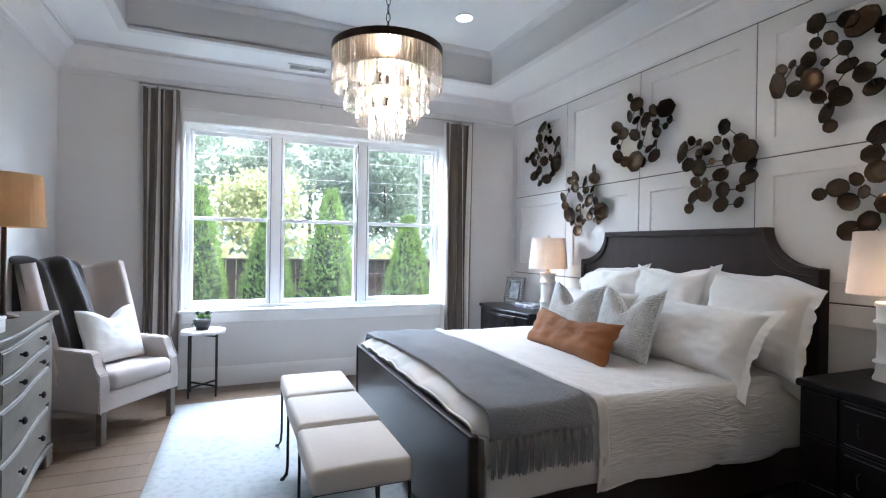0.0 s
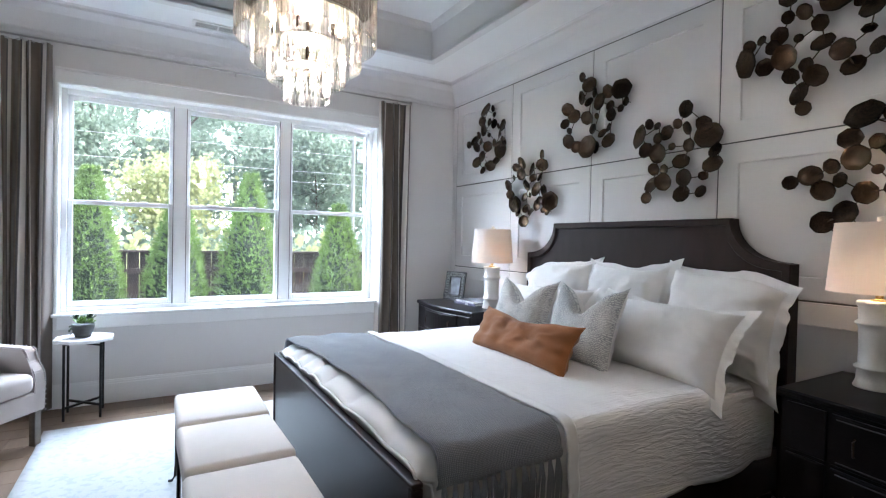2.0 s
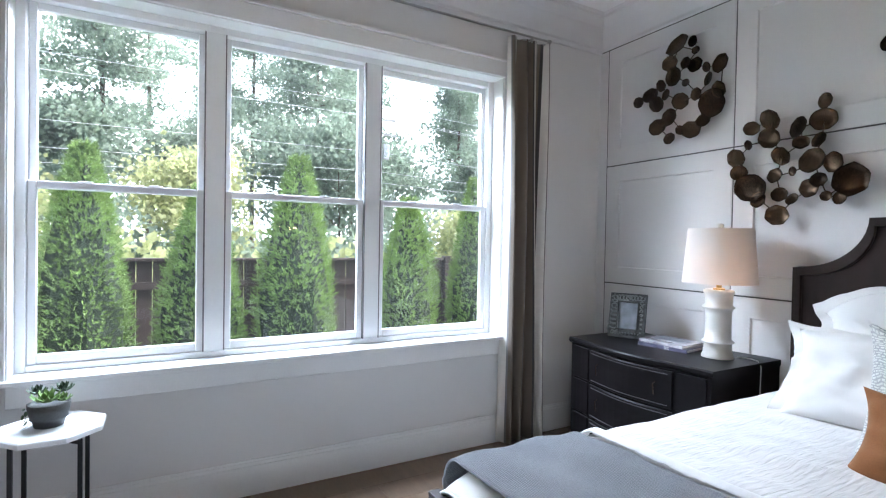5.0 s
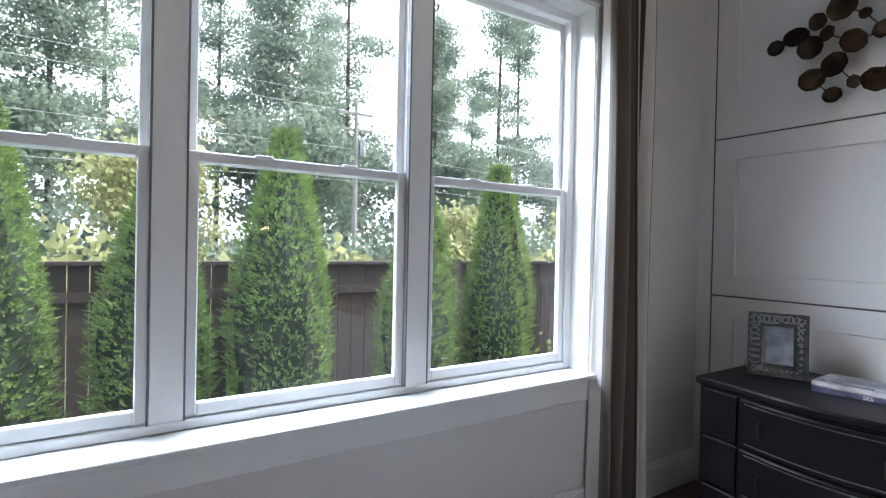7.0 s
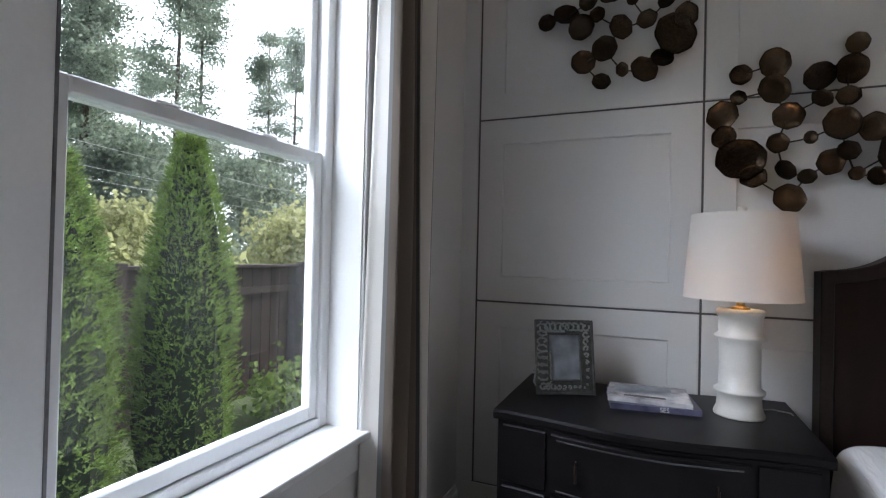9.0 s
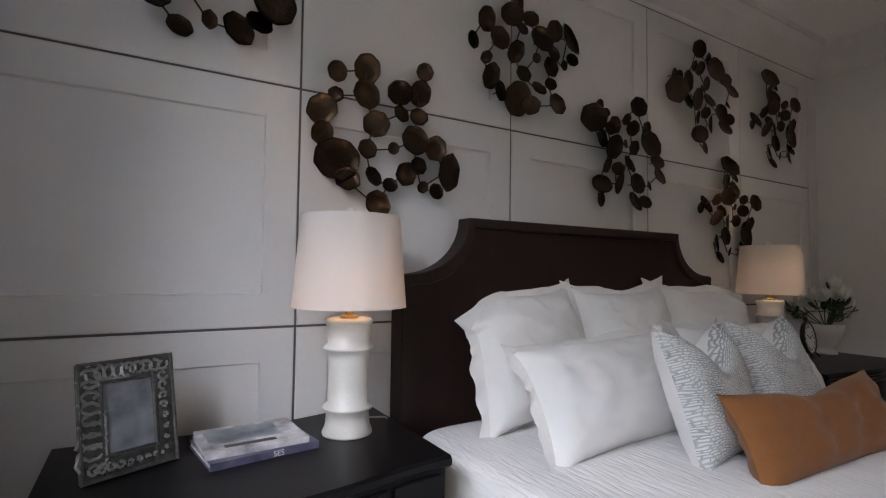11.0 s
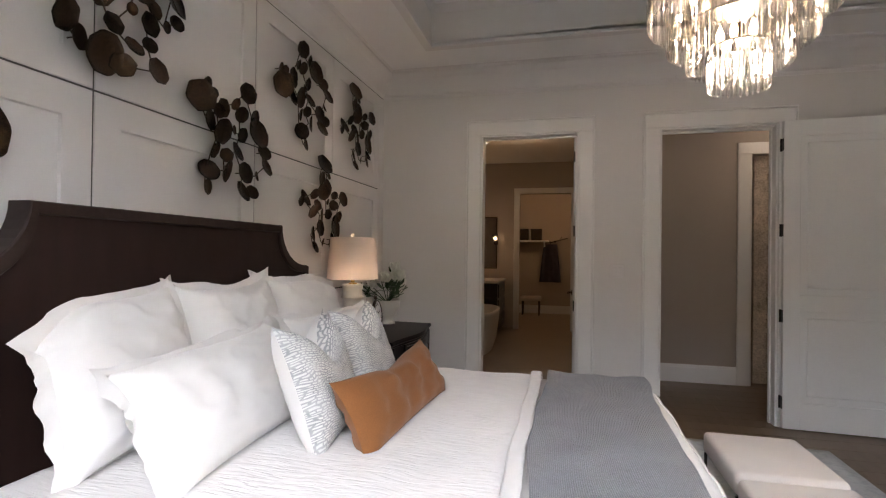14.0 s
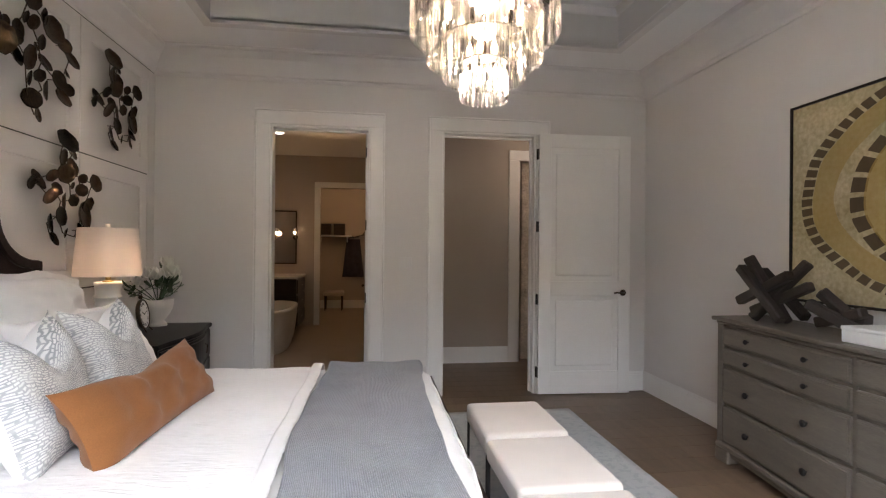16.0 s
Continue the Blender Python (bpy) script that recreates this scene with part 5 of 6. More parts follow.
vase = thing("vase_of_flowers", pose(2.85, 0.42, NT) @ Matrix.Diagonal((1.2, 1.2, 1.2, 1)), "white pedestal bowl of white magnolia flowers", "flower arrangement")
part("bowl", lathe([(0.0, 0.0), (0.055, 0.0), (0.05, 0.015), (0.035, 0.03), (0.06, 0.06), (0.085, 0.11), (0.09, 0.165), (0.083, 0.165), (0.07, 0.11), (0.0, 0.08)], 28), CERAMIC, vase, smooth=True)
part("soil", cyl(0.08, 0.08, 0.13, 0.15, 20), DARK_CLAY, vase)
rnd = random.Random(12)


def leaf_blade(w, ln, cup, bm, m):
    rows = []
    for i in range(6):
        f = i / 5
        ww = w * math.sin(math.pi * min(0.97, 0.12 + 0.85 * f)) ** 0.8
        rows.append([bm.verts.new(m @ Vector((s * ww, ln * f, cup * (f * f - abs(s) * 0.3 * f)))) for s in (-1, 0, 1)])
    for a, b in zip(rows, rows[1:]):
        for k in range(2):
            bm.faces.new((a[k], a[k + 1], b[k + 1], b[k]))
    return bm


for k in range(12):
    az, el = rnd.uniform(0, 360), rnd.uniform(15, 80)
    ln = rnd.uniform(0.12, 0.22)
    tip = Vector((math.cos(radians(az)) * math.cos(radians(el)), math.sin(radians(az)) * math.cos(radians(el)), math.sin(radians(el)))) * ln + Vector((0, 0, 0.15))
    part("stalk", tube([(0, 0, 0.14), tip * 0.6 + Vector((0, 0, 0.06)), tip], 0.003, 5), DARK_LEAF, vase)
    if k < 9:
        bm = bmesh.new()
        for j in range(7):
            leaf_blade(0.026, 0.070, 0.035, bm, Matrix.Translation(tip) @ pose(0, 0, 0, rnd.uniform(20, 60), 0, j * 51 + az))
        part("blossom", bm, PETAL, vase, "open white blossom", smooth=True)
    for j in range(3):
        bm = leaf_blade(0.016, 0.085, 0.02, bmesh.new(), Matrix.Translation(tip * rnd.uniform(0.75, 0.95)) @ pose(0, 0, 0, rnd.uniform(-10, 50), 0, rnd.uniform(0, 360)))
        part("leaf", bm, DARK_LEAF, vase, smooth=True)


# ---- stools at the foot of the bed ----
def foot_stool(m):
    root = thing("foot_stool", m, "square cream upholstered stool on thin black iron legs", "stool", "stools at the foot of the bed")
    hx, hy = 0.205, 0.245
    part("seat", box(-hx, hx, -hy, hy, 0.380, 0.482, 0.024, 4), STOOL_CLOTH, root, "plump cream seat pad", smooth=True)
    part("seat_frame", box(-hx + 0.014, hx - 0.014, -hy + 0.014, hy - 0.014, 0.376, 0.388, 0.003, 1), IRON, root)
    for x in (-1, 1):
        for y in (-1, 1):
            px, py = x * (hx - 0.012), y * (hy - 0.014)
            pts = [(px, py, 0.378), (px, py, 0.10), (px + x * 0.004, py + y * 0.004, 0.04), (px + x * 0.018, py + y * 0.016, 0.012), (px + x * 0.034, py + y * 0.028, 0.007)]
            part("leg", tube(pts, 0.0075, 8), IRON, root, smooth=True)
    return root


RUG_T = 0.010
s1 = foot_stool(pose(0.525, 1.91, RUG_T))
copy_thing(s1, pose(0.530, 2.445, RUG_T, 0, 0, 1.0))
copy_thing(s1, pose(0.535, 2.965, RUG_T, 0, 0, -0.8))

rug = tagged(finish("area_rug", sheet(lambda u, v: (-0.40 + 2.7 * u + 0.006 * math.sin(v * 9), 0.36 + 4.04 * v + 0.006 * math.sin(u * 8), RUG_T + 0.0012 * math.sin(u * 21 + 3 * math.sin(v * 13))), 40, 50, 0.009), RUG, uv=True, smooth=True), "pale blue-grey distressed area rug on the floor", "rug")


# ---- dresser ----
DY0, DY1, DTOP = 1.42, 3.48, 0.93


def dres(y):
    """Front of the dresser as a distance from its back, mirrored for bowed()."""
    return -(0.435 + 0.045 * math.cos(((y) / 1.03) * math.pi))


dresser = thing("dresser", pose(W + 0.012, (DY0 + DY1) / 2, 0, 0, 0, 180), "long grey-washed wooden dresser with black knobs", "dresser")
hl = (DY1 - DY0) / 2
part("body", bowed(-hl + 0.03, hl - 0.03, 0.10, 0.885, lambda y: dres(y) + 0.03, 0.36, 22), GREY_WOOD, dresser)
part("top", bowed(-hl - 0.01, hl + 0.01, 0.905, DTOP, lambda y: dres(y) - 0.015, 0.40, 24, 0.006), GREY_WOOD, dresser)
part("top_moulding", bowed(-hl + 0.01, hl - 0.01, 0.882, 0.905, lambda y: dres(y) + 0.008, 0.38, 24, 0.008), GREY_WOOD, dresser)
part("plinth", bowed(-hl + 0.01, hl - 0.01, 0.085, 0.125, lambda y: dres(y) + 0.004, 0.40, 24, 0.01), GREY_WOOD, dresser)
for c0, c1 in ((-hl + 0.07, -0.014), (0.014, hl - 0.07)):
    for z0, z1 in ((0.14, 0.365), (0.385, 0.605), (0.625, 0.735), (0.755, 0.87)):
        dr = part("drawer", bowed(c0, c1, z0, z1, lambda y: dres(y) + 0.012, 0.02, 10, 0.006), GREY_WOOD, dresser)
        part("drawer_bead", bowed(c0 + 0.012, c1 - 0.012, z0 + 0.012, z1 - 0.012, lambda y: dres(y) + 0.008, 0.008, 10, 0.003), GREY_WOOD, dr)
        for y in (c0 + 0.24, c1 - 0.24):
            big = 0.019 if z0 < 0.6 else 0.014
            part("knob", lathe([(0.006, 0.0), (0.006, 0.012), (big, 0.020), (big, 0.028), (big * 0.6, 0.034), (0.0, 0.035)], 14, pose(dres(y) + 0.010, y, (z0 + z1) / 2, 0, -90)), IRON, dr, "black round knob", smooth=True)
for y in (-hl + 0.035, hl - 0.035, 0.0):
    part("stile", box(dres(y) + 0.014, dres(y) + 0.05, y - 0.028, y + 0.028, 0.125, 0.885, 0.006, 1) if abs(y) > 0.5 else box(dres(y) + 0.02, dres(y) + 0.05, y - 0.009, y + 0.009, 0.125, 0.885), GREY_WOOD, dresser)
for y in (-hl + 0.06, hl - 0.06):
    for x in (dres(y) + 0.05, -0.05):
        bm = box(x - 0.045, x + 0.045, y - 0.06, y + 0.06, 0.0, 0.09, 0.012, 2)
        part("bracket_foot", bm, GREY_WOOD, dresser)
part("apron", bowed(-hl + 0.12, hl - 0.12, 0.05, 0.09, lambda y: dres(y) + 0.03, 0.02, 16), GREY_WOOD, dresser)

dlamp = thing("dresser_lamp", pose(-1.13, 3.19, DTOP), "lit table lamp with a tan drum shade on the dresser", "table lamp")
TAN = SHADE.copy()
TAN.name = "tan_shade"
for nd in TAN.node_tree.nodes:
    if nd.type in ("BSDF_DIFFUSE", "BSDF_TRANSLUCENT"):
        nd.inputs["Color"].default_value = (0.55, 0.38, 0.22, 1)
part("base", lathe([(0.0, 0.0), (0.07, 0.0), (0.068, 0.012), (0.02, 0.02), (0.013, 0.05), (0.013, 0.5), (0.0, 0.5)], 28), BRONZE, dlamp, smooth=True)
part("shade", lathe([(0.185, 0.50), (0.170, 0.79), (0.167, 0.79), (0.182, 0.50), (0.185, 0.50)], 40), TAN, dlamp, "warm tan drum shade")
part("shade_spider", tube([(-0.168, 0, 0.78), (0.168, 0, 0.78)], 0.003, 5), STEEL, dlamp)
part("stem", cyl(0.005, 0.005, 0.5, 0.78, 8), STEEL, dlamp)
part("bulb", ball(0.026, pose(0.02, 0, 0.60)), BULB, dlamp, smooth=True)

# crossed dark blocks, a smaller companion and a white box on the dresser
def jack(m, r, ln, rods, label):
    root = thing("block_sculpture", m, label, "sculpture", "crossed-block sculptures")
    for p, rx, ry, rz in rods:
        part("block", box(-r, r, -r, r, -ln / 2, ln / 2, r * 0.3, 1, m=Matrix.Translation(p) @ pose(0, 0, 0, rx, ry, rz)), ART_BLOCKS, root)
    return root


jack(pose(-1.12, 1.73, DTOP), 0.027, 0.44, [((0.05, -0.02, 0.20), -65, 0, 0), ((-0.02, 0.03, 0.14), -65, 0, 4), ((0.105, 0.02, 0.18), 48, 0, 0), ((-0.075, -0.01, 0.175), 54, 0, -4), ((0.02, -0.02, 0.195), 16, 22, 0), ((0.0, 0.05, 0.19), -30, -26, 6)], "dark sculpture of crossed square wooden rods")
jack(pose(-1.08, 2.20, DTOP), 0.027, 0.27, [((0, 0, 0.09), -72, 0, 0), ((0.055, 0.02, 0.095), 62, 0, 20), ((-0.055, 0.0, 0.105), 85, 0, -15), ((0.0, 0.02, 0.125), 40, 25, 0)], "smaller dark sculpture of crossed wooden rods")
wb = thing("white_box", pose(-1.05, 2.50, DTOP), "flat white lidded box on the dresser", "box")
part("body", box(-0.11, 0.11, -0.16, 0.16, 0, 0.06, 0.004, 1), TRIM, wb)
part("lid", box(-0.113, 0.113, -0.163, 0.163, 0.058, 0.076, 0.004, 1), TRIM, wb)

# ---- painting ----
ART = material("abstract_canvas", (0.40, 0.32, 0.15), 0.7, vary=0.12, scale=3.5, fine=40, bump=0.15, spread=(0.60, 0.53, 0.35), coords="Object")
n, l, b = nodes_of(ART)
co, sp = n.new("ShaderNodeTexCoord"), n.new("ShaderNodeSeparateXYZ")
l.new(co.outputs["Object"], sp.inputs[0])


def calc(op, a, c=None, clamp=False):
    nd = n.new("ShaderNodeMath")
    nd.operation, nd.use_clamp = op, clamp
    for k, v in enumerate((a, c)):
        if v is None:
            continue
        if isinstance(v, (int, float)):
            nd.inputs[k].default_value = v
        else:
            l.new(v, nd.inputs[k])
    return nd.outputs[0]


wob = n.new("ShaderNodeTexNoise")
wob.inputs["Scale"].default_value = 2.5
l.new(co.outputs["Object"], wob.inputs["Vector"])
shift = calc("MULTIPLY", calc("SUBTRACT", wob.outputs[0], 0.5), 0.10)
for cy, cz, rx, rz, width, count, colour in ((0.10, 0.02, 0.82, 0.555, 0.045, 60, (0.07, 0.045, 0.02)), (0.22, 0.0, 0.62, 0.44, 0.07, 26, (0.06, 0.038, 0.018)), (0.30, -0.02, 0.42, 0.33, 0.10, 16, (0.08, 0.05, 0.02))):
    py, pz = calc("DIVIDE", calc("SUBTRACT", sp.outputs[1], cy), rx), calc("DIVIDE", calc("SUBTRACT", sp.outputs[2], cz), rz)
    rad = calc("ADD", calc("SQRT", calc("ADD", calc("MULTIPLY", py, py), calc("MULTIPLY", pz, pz))), shift)
    ringm = calc("LESS_THAN", calc("ABSOLUTE", calc("SUBTRACT", rad, 1.0)), width)
    ang = calc("ARCTAN2", pz, py)
    dash = calc("LESS_THAN", calc("FRACT", calc("MULTIPLY", ang, count / 6.283)), 0.74)
    tint(ART, calc("MULTIPLY", ringm, dash), colour, 0.95)
    inside = calc("LESS_THAN", calc("ABSOLUTE", calc("SUBTRACT", rad, 0.86)), 0.09)
    tint(ART, inside, (0.36, 0.25, 0.07), 0.7)
art = thing("painting", pose(W, 2.45, 1.65), "framed abstract painting of broken brown rings on ochre", "painting")
part("canvas", box(0.012, 0.030, -0.82, 0.82, -0.585, 0.585), ART, art)
for y0, y1, z0, z1 in ((-0.835, -0.82, -0.60, 0.60), (0.82, 0.835, -0.60, 0.60), (-0.82, 0.82, -0.60, -0.585), (-0.82, 0.82, 0.585, 0.60)):
    part("surround", box(0.0, 0.042, y0, y1, z0, z1, 0.002, 1), IRON, art, "thin black wooden surround")


# ---- armchair, side table ----
chair = thing("armchair", pose(-0.84, 4.10, 0, 0, 0, 55), "cream wingback armchair with nailhead trim and grey wooden legs", "armchair")
part("seat_base", box(-0.33, 0.33, -0.34, 0.30, 0.22, 0.35, 0.015, 2), UPHOLSTERY, chair)
part("seat_cushion", box(-0.27, 0.27, -0.36, 0.22, 0.35, 0.475, 0.045, 4), UPHOLSTERY, chair, "thick loose seat cushion", smooth=True)


def chair_back(u, v):
    a = 2 * u - 1
    z = 0.36 + v * 0.82
    wing = max(0.0, abs(a) - 0.62) / 0.38
    y = 0.26 + 0.14 * v - wing * wing * (0.30 - 0.12 * v) * (1 if v > 0.05 else 0.9)
    x = a * (0.34 + 0.03 * v) * (1 - 0.10 * wing)
    button = 0.0
    return (x, y, z + 0.03 * wing - 0.015 * (1 - a * a) * (v > 0.98) - button)


nail_mesh = bpy.data.meshes.new("nailhead")
bm = ball(0.006, seg=6)
bm.to_mesh(nail_mesh)
bm.free()
nail_mesh.materials.append(STEEL)
part("backrest", sheet(chair_back, 28, 20, 0.07), UPHOLSTERY, chair, "winged backrest", smooth=True, uv=True)
for s in (-1, 1):
    a = sorted((s * 0.275, s * 0.355))
    bm = bmesh.new()
    prof = [(-0.34, 0.22), (-0.34, 0.40), (-0.33, 0.47), (-0.29, 0.53), (-0.27, 0.60), (-0.25, 0.62), (0.28, 0.635), (0.30, 0.22)]
    f1, f2 = [bm.verts.new((a[0], y, z)) for y, z in prof], [bm.verts.new((a[1], y, z)) for y, z in prof]
    bm.faces.new(f1), bm.faces.new(f2[::-1])
    for k in range(len(prof)):
        bm.faces.new((f1[k], f2[k], f2[(k + 1) % len(prof)], f1[(k + 1) % len(prof)]))
    bmesh.ops.bevel(bm, geom=bm.edges[:], offset=0.008, segments=2, affect="EDGES")
    arm = part("armrest", bm, UPHOLSTERY, chair)
    for k in range(34):
        f = k / 33 * 6
        i, r = min(int(f), 5), f - min(int(f), 5)
        y, z = prof[i][0] * (1 - r) + prof[i + 1][0] * r, prof[i][1] * (1 - r) + prof[i + 1][1] * r
        nail = new("nailhead", nail_mesh)
        nail.parent, nail.location = arm, (s * 0.350, y - 0.004, z)
    for y in (-0.31, 0.27):
        part("leg", box(-0.022, 0.022, -0.022, 0.022, 0, 0.23, 0.003, 1, m=pose(s * 0.31, y, 0, 6 if y > 0 else 0)), GREY_WOOD, chair, "tapered grey wooden leg")
pillow("chair_cushion", pose(-0.74, 4.06, 0.475, -20, 0, 52), 0.46, 0.42, 0.15, LINEN, "white linen cushion with a dented top on the armchair", "cushion", chop=0.08, seed=11)


def fur_at(u, v):
    # over the chair's back: v runs from the seat side, over the top, down behind
    x = -0.385 + u * 0.46 + 0.02 * math.sin(7 * v)
    if v < 0.55:
        f = v / 0.55
        y, z = 0.09 + 0.22 * f - 0.02 * math.sin(9 * u), 0.50 + 0.70 * f
    elif v < 0.65:
        f = (v - 0.55) / 0.10
        y, z = 0.31 + 0.17 * f, 1.20 + 0.035 * math.sin(math.pi * f)
    else:
        f = (v - 0.65) / 0.35
        y, z = 0.48 + 0.01 * f, 1.20 - 0.55 * f
    return (x, y - 0.035 + 0.035 * math.sin(u * 14 + 2.5 * v) + 0.012 * math.sin(u * 31 + 6 * v), z + 0.02 * math.sin(u * 11))


fur = thing("fur_throw", pose(-0.84, 4.10, 0, 0, 0, 55), "dark brown faux-fur throw draped over the armchair", "blanket")
part("cloth", sheet(fur_at, 24, 40, 0.03), FUR, fur, smooth=True, uv=True)

table = thing("side_table", pose(-0.205, 4.70, 0), "small octagonal marble side table on crossed black legs", "side table")
part("tabletop", lathe([(0.0, 0.555), (0.185, 0.555), (0.195, 0.56), (0.195, 0.578), (0.19, 0.583), (0.0, 0.583)], 8, pose(0, 0, 0, 0, 0, 22.5)), MARBLE, table, "white marble octagon top")
for k in range(4):
    a = radians(45 + 90 * k)
    x, y = 0.155 * math.cos(a), 0.155 * math.sin(a)
    part("leg", box(x - 0.008, x + 0.008, y - 0.008, y + 0.008, 0, 0.556, 0.001, 1), IRON, table)
for a in (45, 135):
    part("stretcher", box(-0.155, 0.155, -0.007, 0.007, 0.085, 0.10, m=pose(0, 0, 0 if a == 45 else 0.0, 0, 0, a)) if a == 45 else box(-0.155, -0.008, -0.007, 0.007, 0.085, 0.10, bm=box(0.008, 0.155, -0.007, 0.007, 0.085, 0.10, m=pose(0, 0, 0, 0, 0, a)), m=pose(0, 0, 0, 0, 0, a)), IRON, table)
    part("top_bar", box(-0.155, 0.155, -0.006, 0.006, 0.54 - (0.0 if a == 45 else 0.014), 0.554 - (0.0 if a == 45 else 0.014), m=pose(0, 0, 0, 0, 0, a)), IRON, table)
plant = thing("potted_succulent", pose(-0.215, 4.71, 0.583), "green succulent in a ribbed dark clay pot", "potted plant")
part("pot", lathe([(0.0, 0.0), (0.05, 0.0), (0.058, 0.03), (0.066, 0.034), (0.064, 0.042), (0.070, 0.06), (0.074, 0.095), (0.068, 0.095), (0.062, 0.07), (0.0, 0.07)], 26), DARK_CLAY, plant, smooth=True)
part("soil", cyl(0.065, 0.065, 0.07, 0.082, 18), DARK_CLAY, plant)
rnd = random.Random(7)
for cx, cy, r, mt in ((-0.005, -0.02, 0.062, SUCCULENT), (0.04, 0.03, 0.045, DARK_LEAF), (-0.045, 0.03, 0.040, DARK_LEAF), (0.05, -0.02, 0.035, SUCCULENT)):
    bm = bmesh.new()
    for ringk, cnt in ((1.0, 9), (0.72, 7), (0.42, 5)):
        for j in range(cnt):
            leaf_blade(r * 0.24, r * ringk, r * 0.45, bm, Matrix.Translation((cx, cy, 0.10 + (1 - ringk) * 0.03 + (0.025 if mt is DARK_LEAF else 0))) @ pose(0, 0, 0, 12 + 60 * (1 - ringk), 0, j * 360 / cnt + 17 * cnt))
    part("rosette", bm, mt, plant, "pointed leaf rosette", smooth=True)
bm = bmesh.new()
for k in range(9):
    leaf_blade(0.006, 0.022, 0.006, bm, pose(-0.07 + rnd.uniform(-0.01, 0.01), -0.03 + rnd.uniform(-0.01, 0.01), 0.09 - 0.014 * k, -60 + rnd.uniform(-30, 30), 0, rnd.uniform(0, 360)))
part("trailing_stem", bm, DARK_LEAF, plant)


# ---- wall sculptures: dished metal leaves on thin rods ----
DISCS = ((-91, -87, 15), (-44, -98, 20), (-93, -48, 11), (-117, -20, 20), (-115, 15, 17), (-89, 52, 30), (-70, 83, 18), (-24, 120, 20), (-27, 74, 15), (2, 86, 12), (33, 63, 18), (53, 48, 14), (65, 82, 10),
         (91, 88, 13), (109, 53, 28), (83, 15, 18), (43, 8, 24), (5, 25, 9), (-37, 30, 15), (-23, -14, 19), (-45, -55, 20), (16, -68, 20), (18, -35, 14), (53, -35, 15), (56, -80, 22), (63, -115, 14))
LINKS = ((0, 1), (1, 20), (2, 20), (2, 3), (3, 4), (4, 5), (5, 6), (6, 7), (7, 9), (8, 18), (8, 9), (9, 10), (10, 11), (11, 16), (12, 11), (12, 13), (14, 12), (15, 14), (15, 16), (16, 17), (17, 18), (18, 19), (19, 20), (19, 22), (22, 21), (21, 24), (23, 24), (24, 25), (23, 16))
PX = 0.00239


def dish_mesh(seed):
    rnd = random.Random(seed)
    bm = bmesh.new()
    k = 28
    sides = 6 + seed % 3
    edge = []
    for a in [2 * math.pi * j / k for j in range(k)]:
        q = (a + seed) % (2 * math.pi / sides) - math.pi / sides
        edge.append(0.98 + 0.75 * (math.cos(math.pi / sides) / math.cos(q) - 0.95) + 0.04 * math.sin(2 * a + seed) + rnd.uniform(-0.012, 0.012))
    rows = [[bm.verts.new((x, f * edge[j] * math.cos(2 * math.pi * j / k), f * edge[j] * math.sin(2 * math.pi * j / k))) for j in range(k)] for f, x in ((0.3, 0.025), (0.62, 0.0), (0.86, -0.07), (1.0, -0.20), (1.0, -0.16), (0.6, 0.05))]
    c, d = bm.verts.new((0.03, 0, 0)), bm.verts.new((0.07, 0, 0))
    for j in range(k):
        bm.faces.new((c, rows[0][j], rows[0][(j + 1) % k]))
        bm.faces.new((d, rows[5][(j + 1) % k], rows[5][j]))
        for a, b in zip(rows, rows[1:]):
            bm.faces.new((a[j], b[j], b[(j + 1) % k], a[(j + 1) % k]))
    rim = set(rows[3]) | set(rows[4])
    for e in bm.edges:
        if e.verts[0] in rim and e.verts[1] in rim:
            e.smooth = False
    me = bpy.data.meshes.new("leaf_disc")
    bmesh.ops.recalc_face_normals(bm, faces=bm.faces)
    bm.to_mesh(me)
    bm.free()
    me.materials.append(LEAF_METAL)
    for p in me.polygons:
        p.use_smooth = True
    return me


dishes = [dish_mesh(s) for s in (1, 2, 3, 4)]
wallart = thing("wall_sculpture", pose(E - 0.02, 3.554, 1.824), "metal wall sculpture of dished bronze-green leaves on thin rods", "wall sculpture", "metal wall sculptures")
rnd = random.Random(21)
spots = []
for k, (u, v, r) in enumerate(DISCS):
    d = new("leaf_disc", dishes[k % 4])
    d.parent = wallart
    depth = -0.028 - 0.034 * rnd.random()
    spots.append((depth + 0.012, -u * PX, -v * PX))
    d.location, d.scale = (depth, -u * PX, -v * PX), (r * PX * 1.3, r * PX * (1.13 + 0.10 * rnd.random()), r * PX * (1.11 + 0.10 * rnd.random()))
    d.rotation_euler = (rnd.uniform(0, 6), rnd.uniform(-0.42, 0.42), rnd.uniform(-0.42, 0.42))
for a, c in LINKS:
    part("rod", tube([spots[a], spots[c]], 0.0034, 5), BRONZE, wallart, "thin bronze rod")
for a in (4, 16, 20, 13, 24):
    x, y, z = spots[a]
    part("wall_pin", tube([(x, y, z), (0.0, y, z)], 0.003, 5), BRONZE, wallart)
for y, z, turn in ((4.220, 2.353, 241), (2.859, 2.328, 312), (2.178, 1.914, 188), (1.440, 2.368, 153), (1.185, 1.677, 243), (0.60, 2.364, 228)):
    copy_thing(wallart, pose(E - 0.02, y, z, turn))


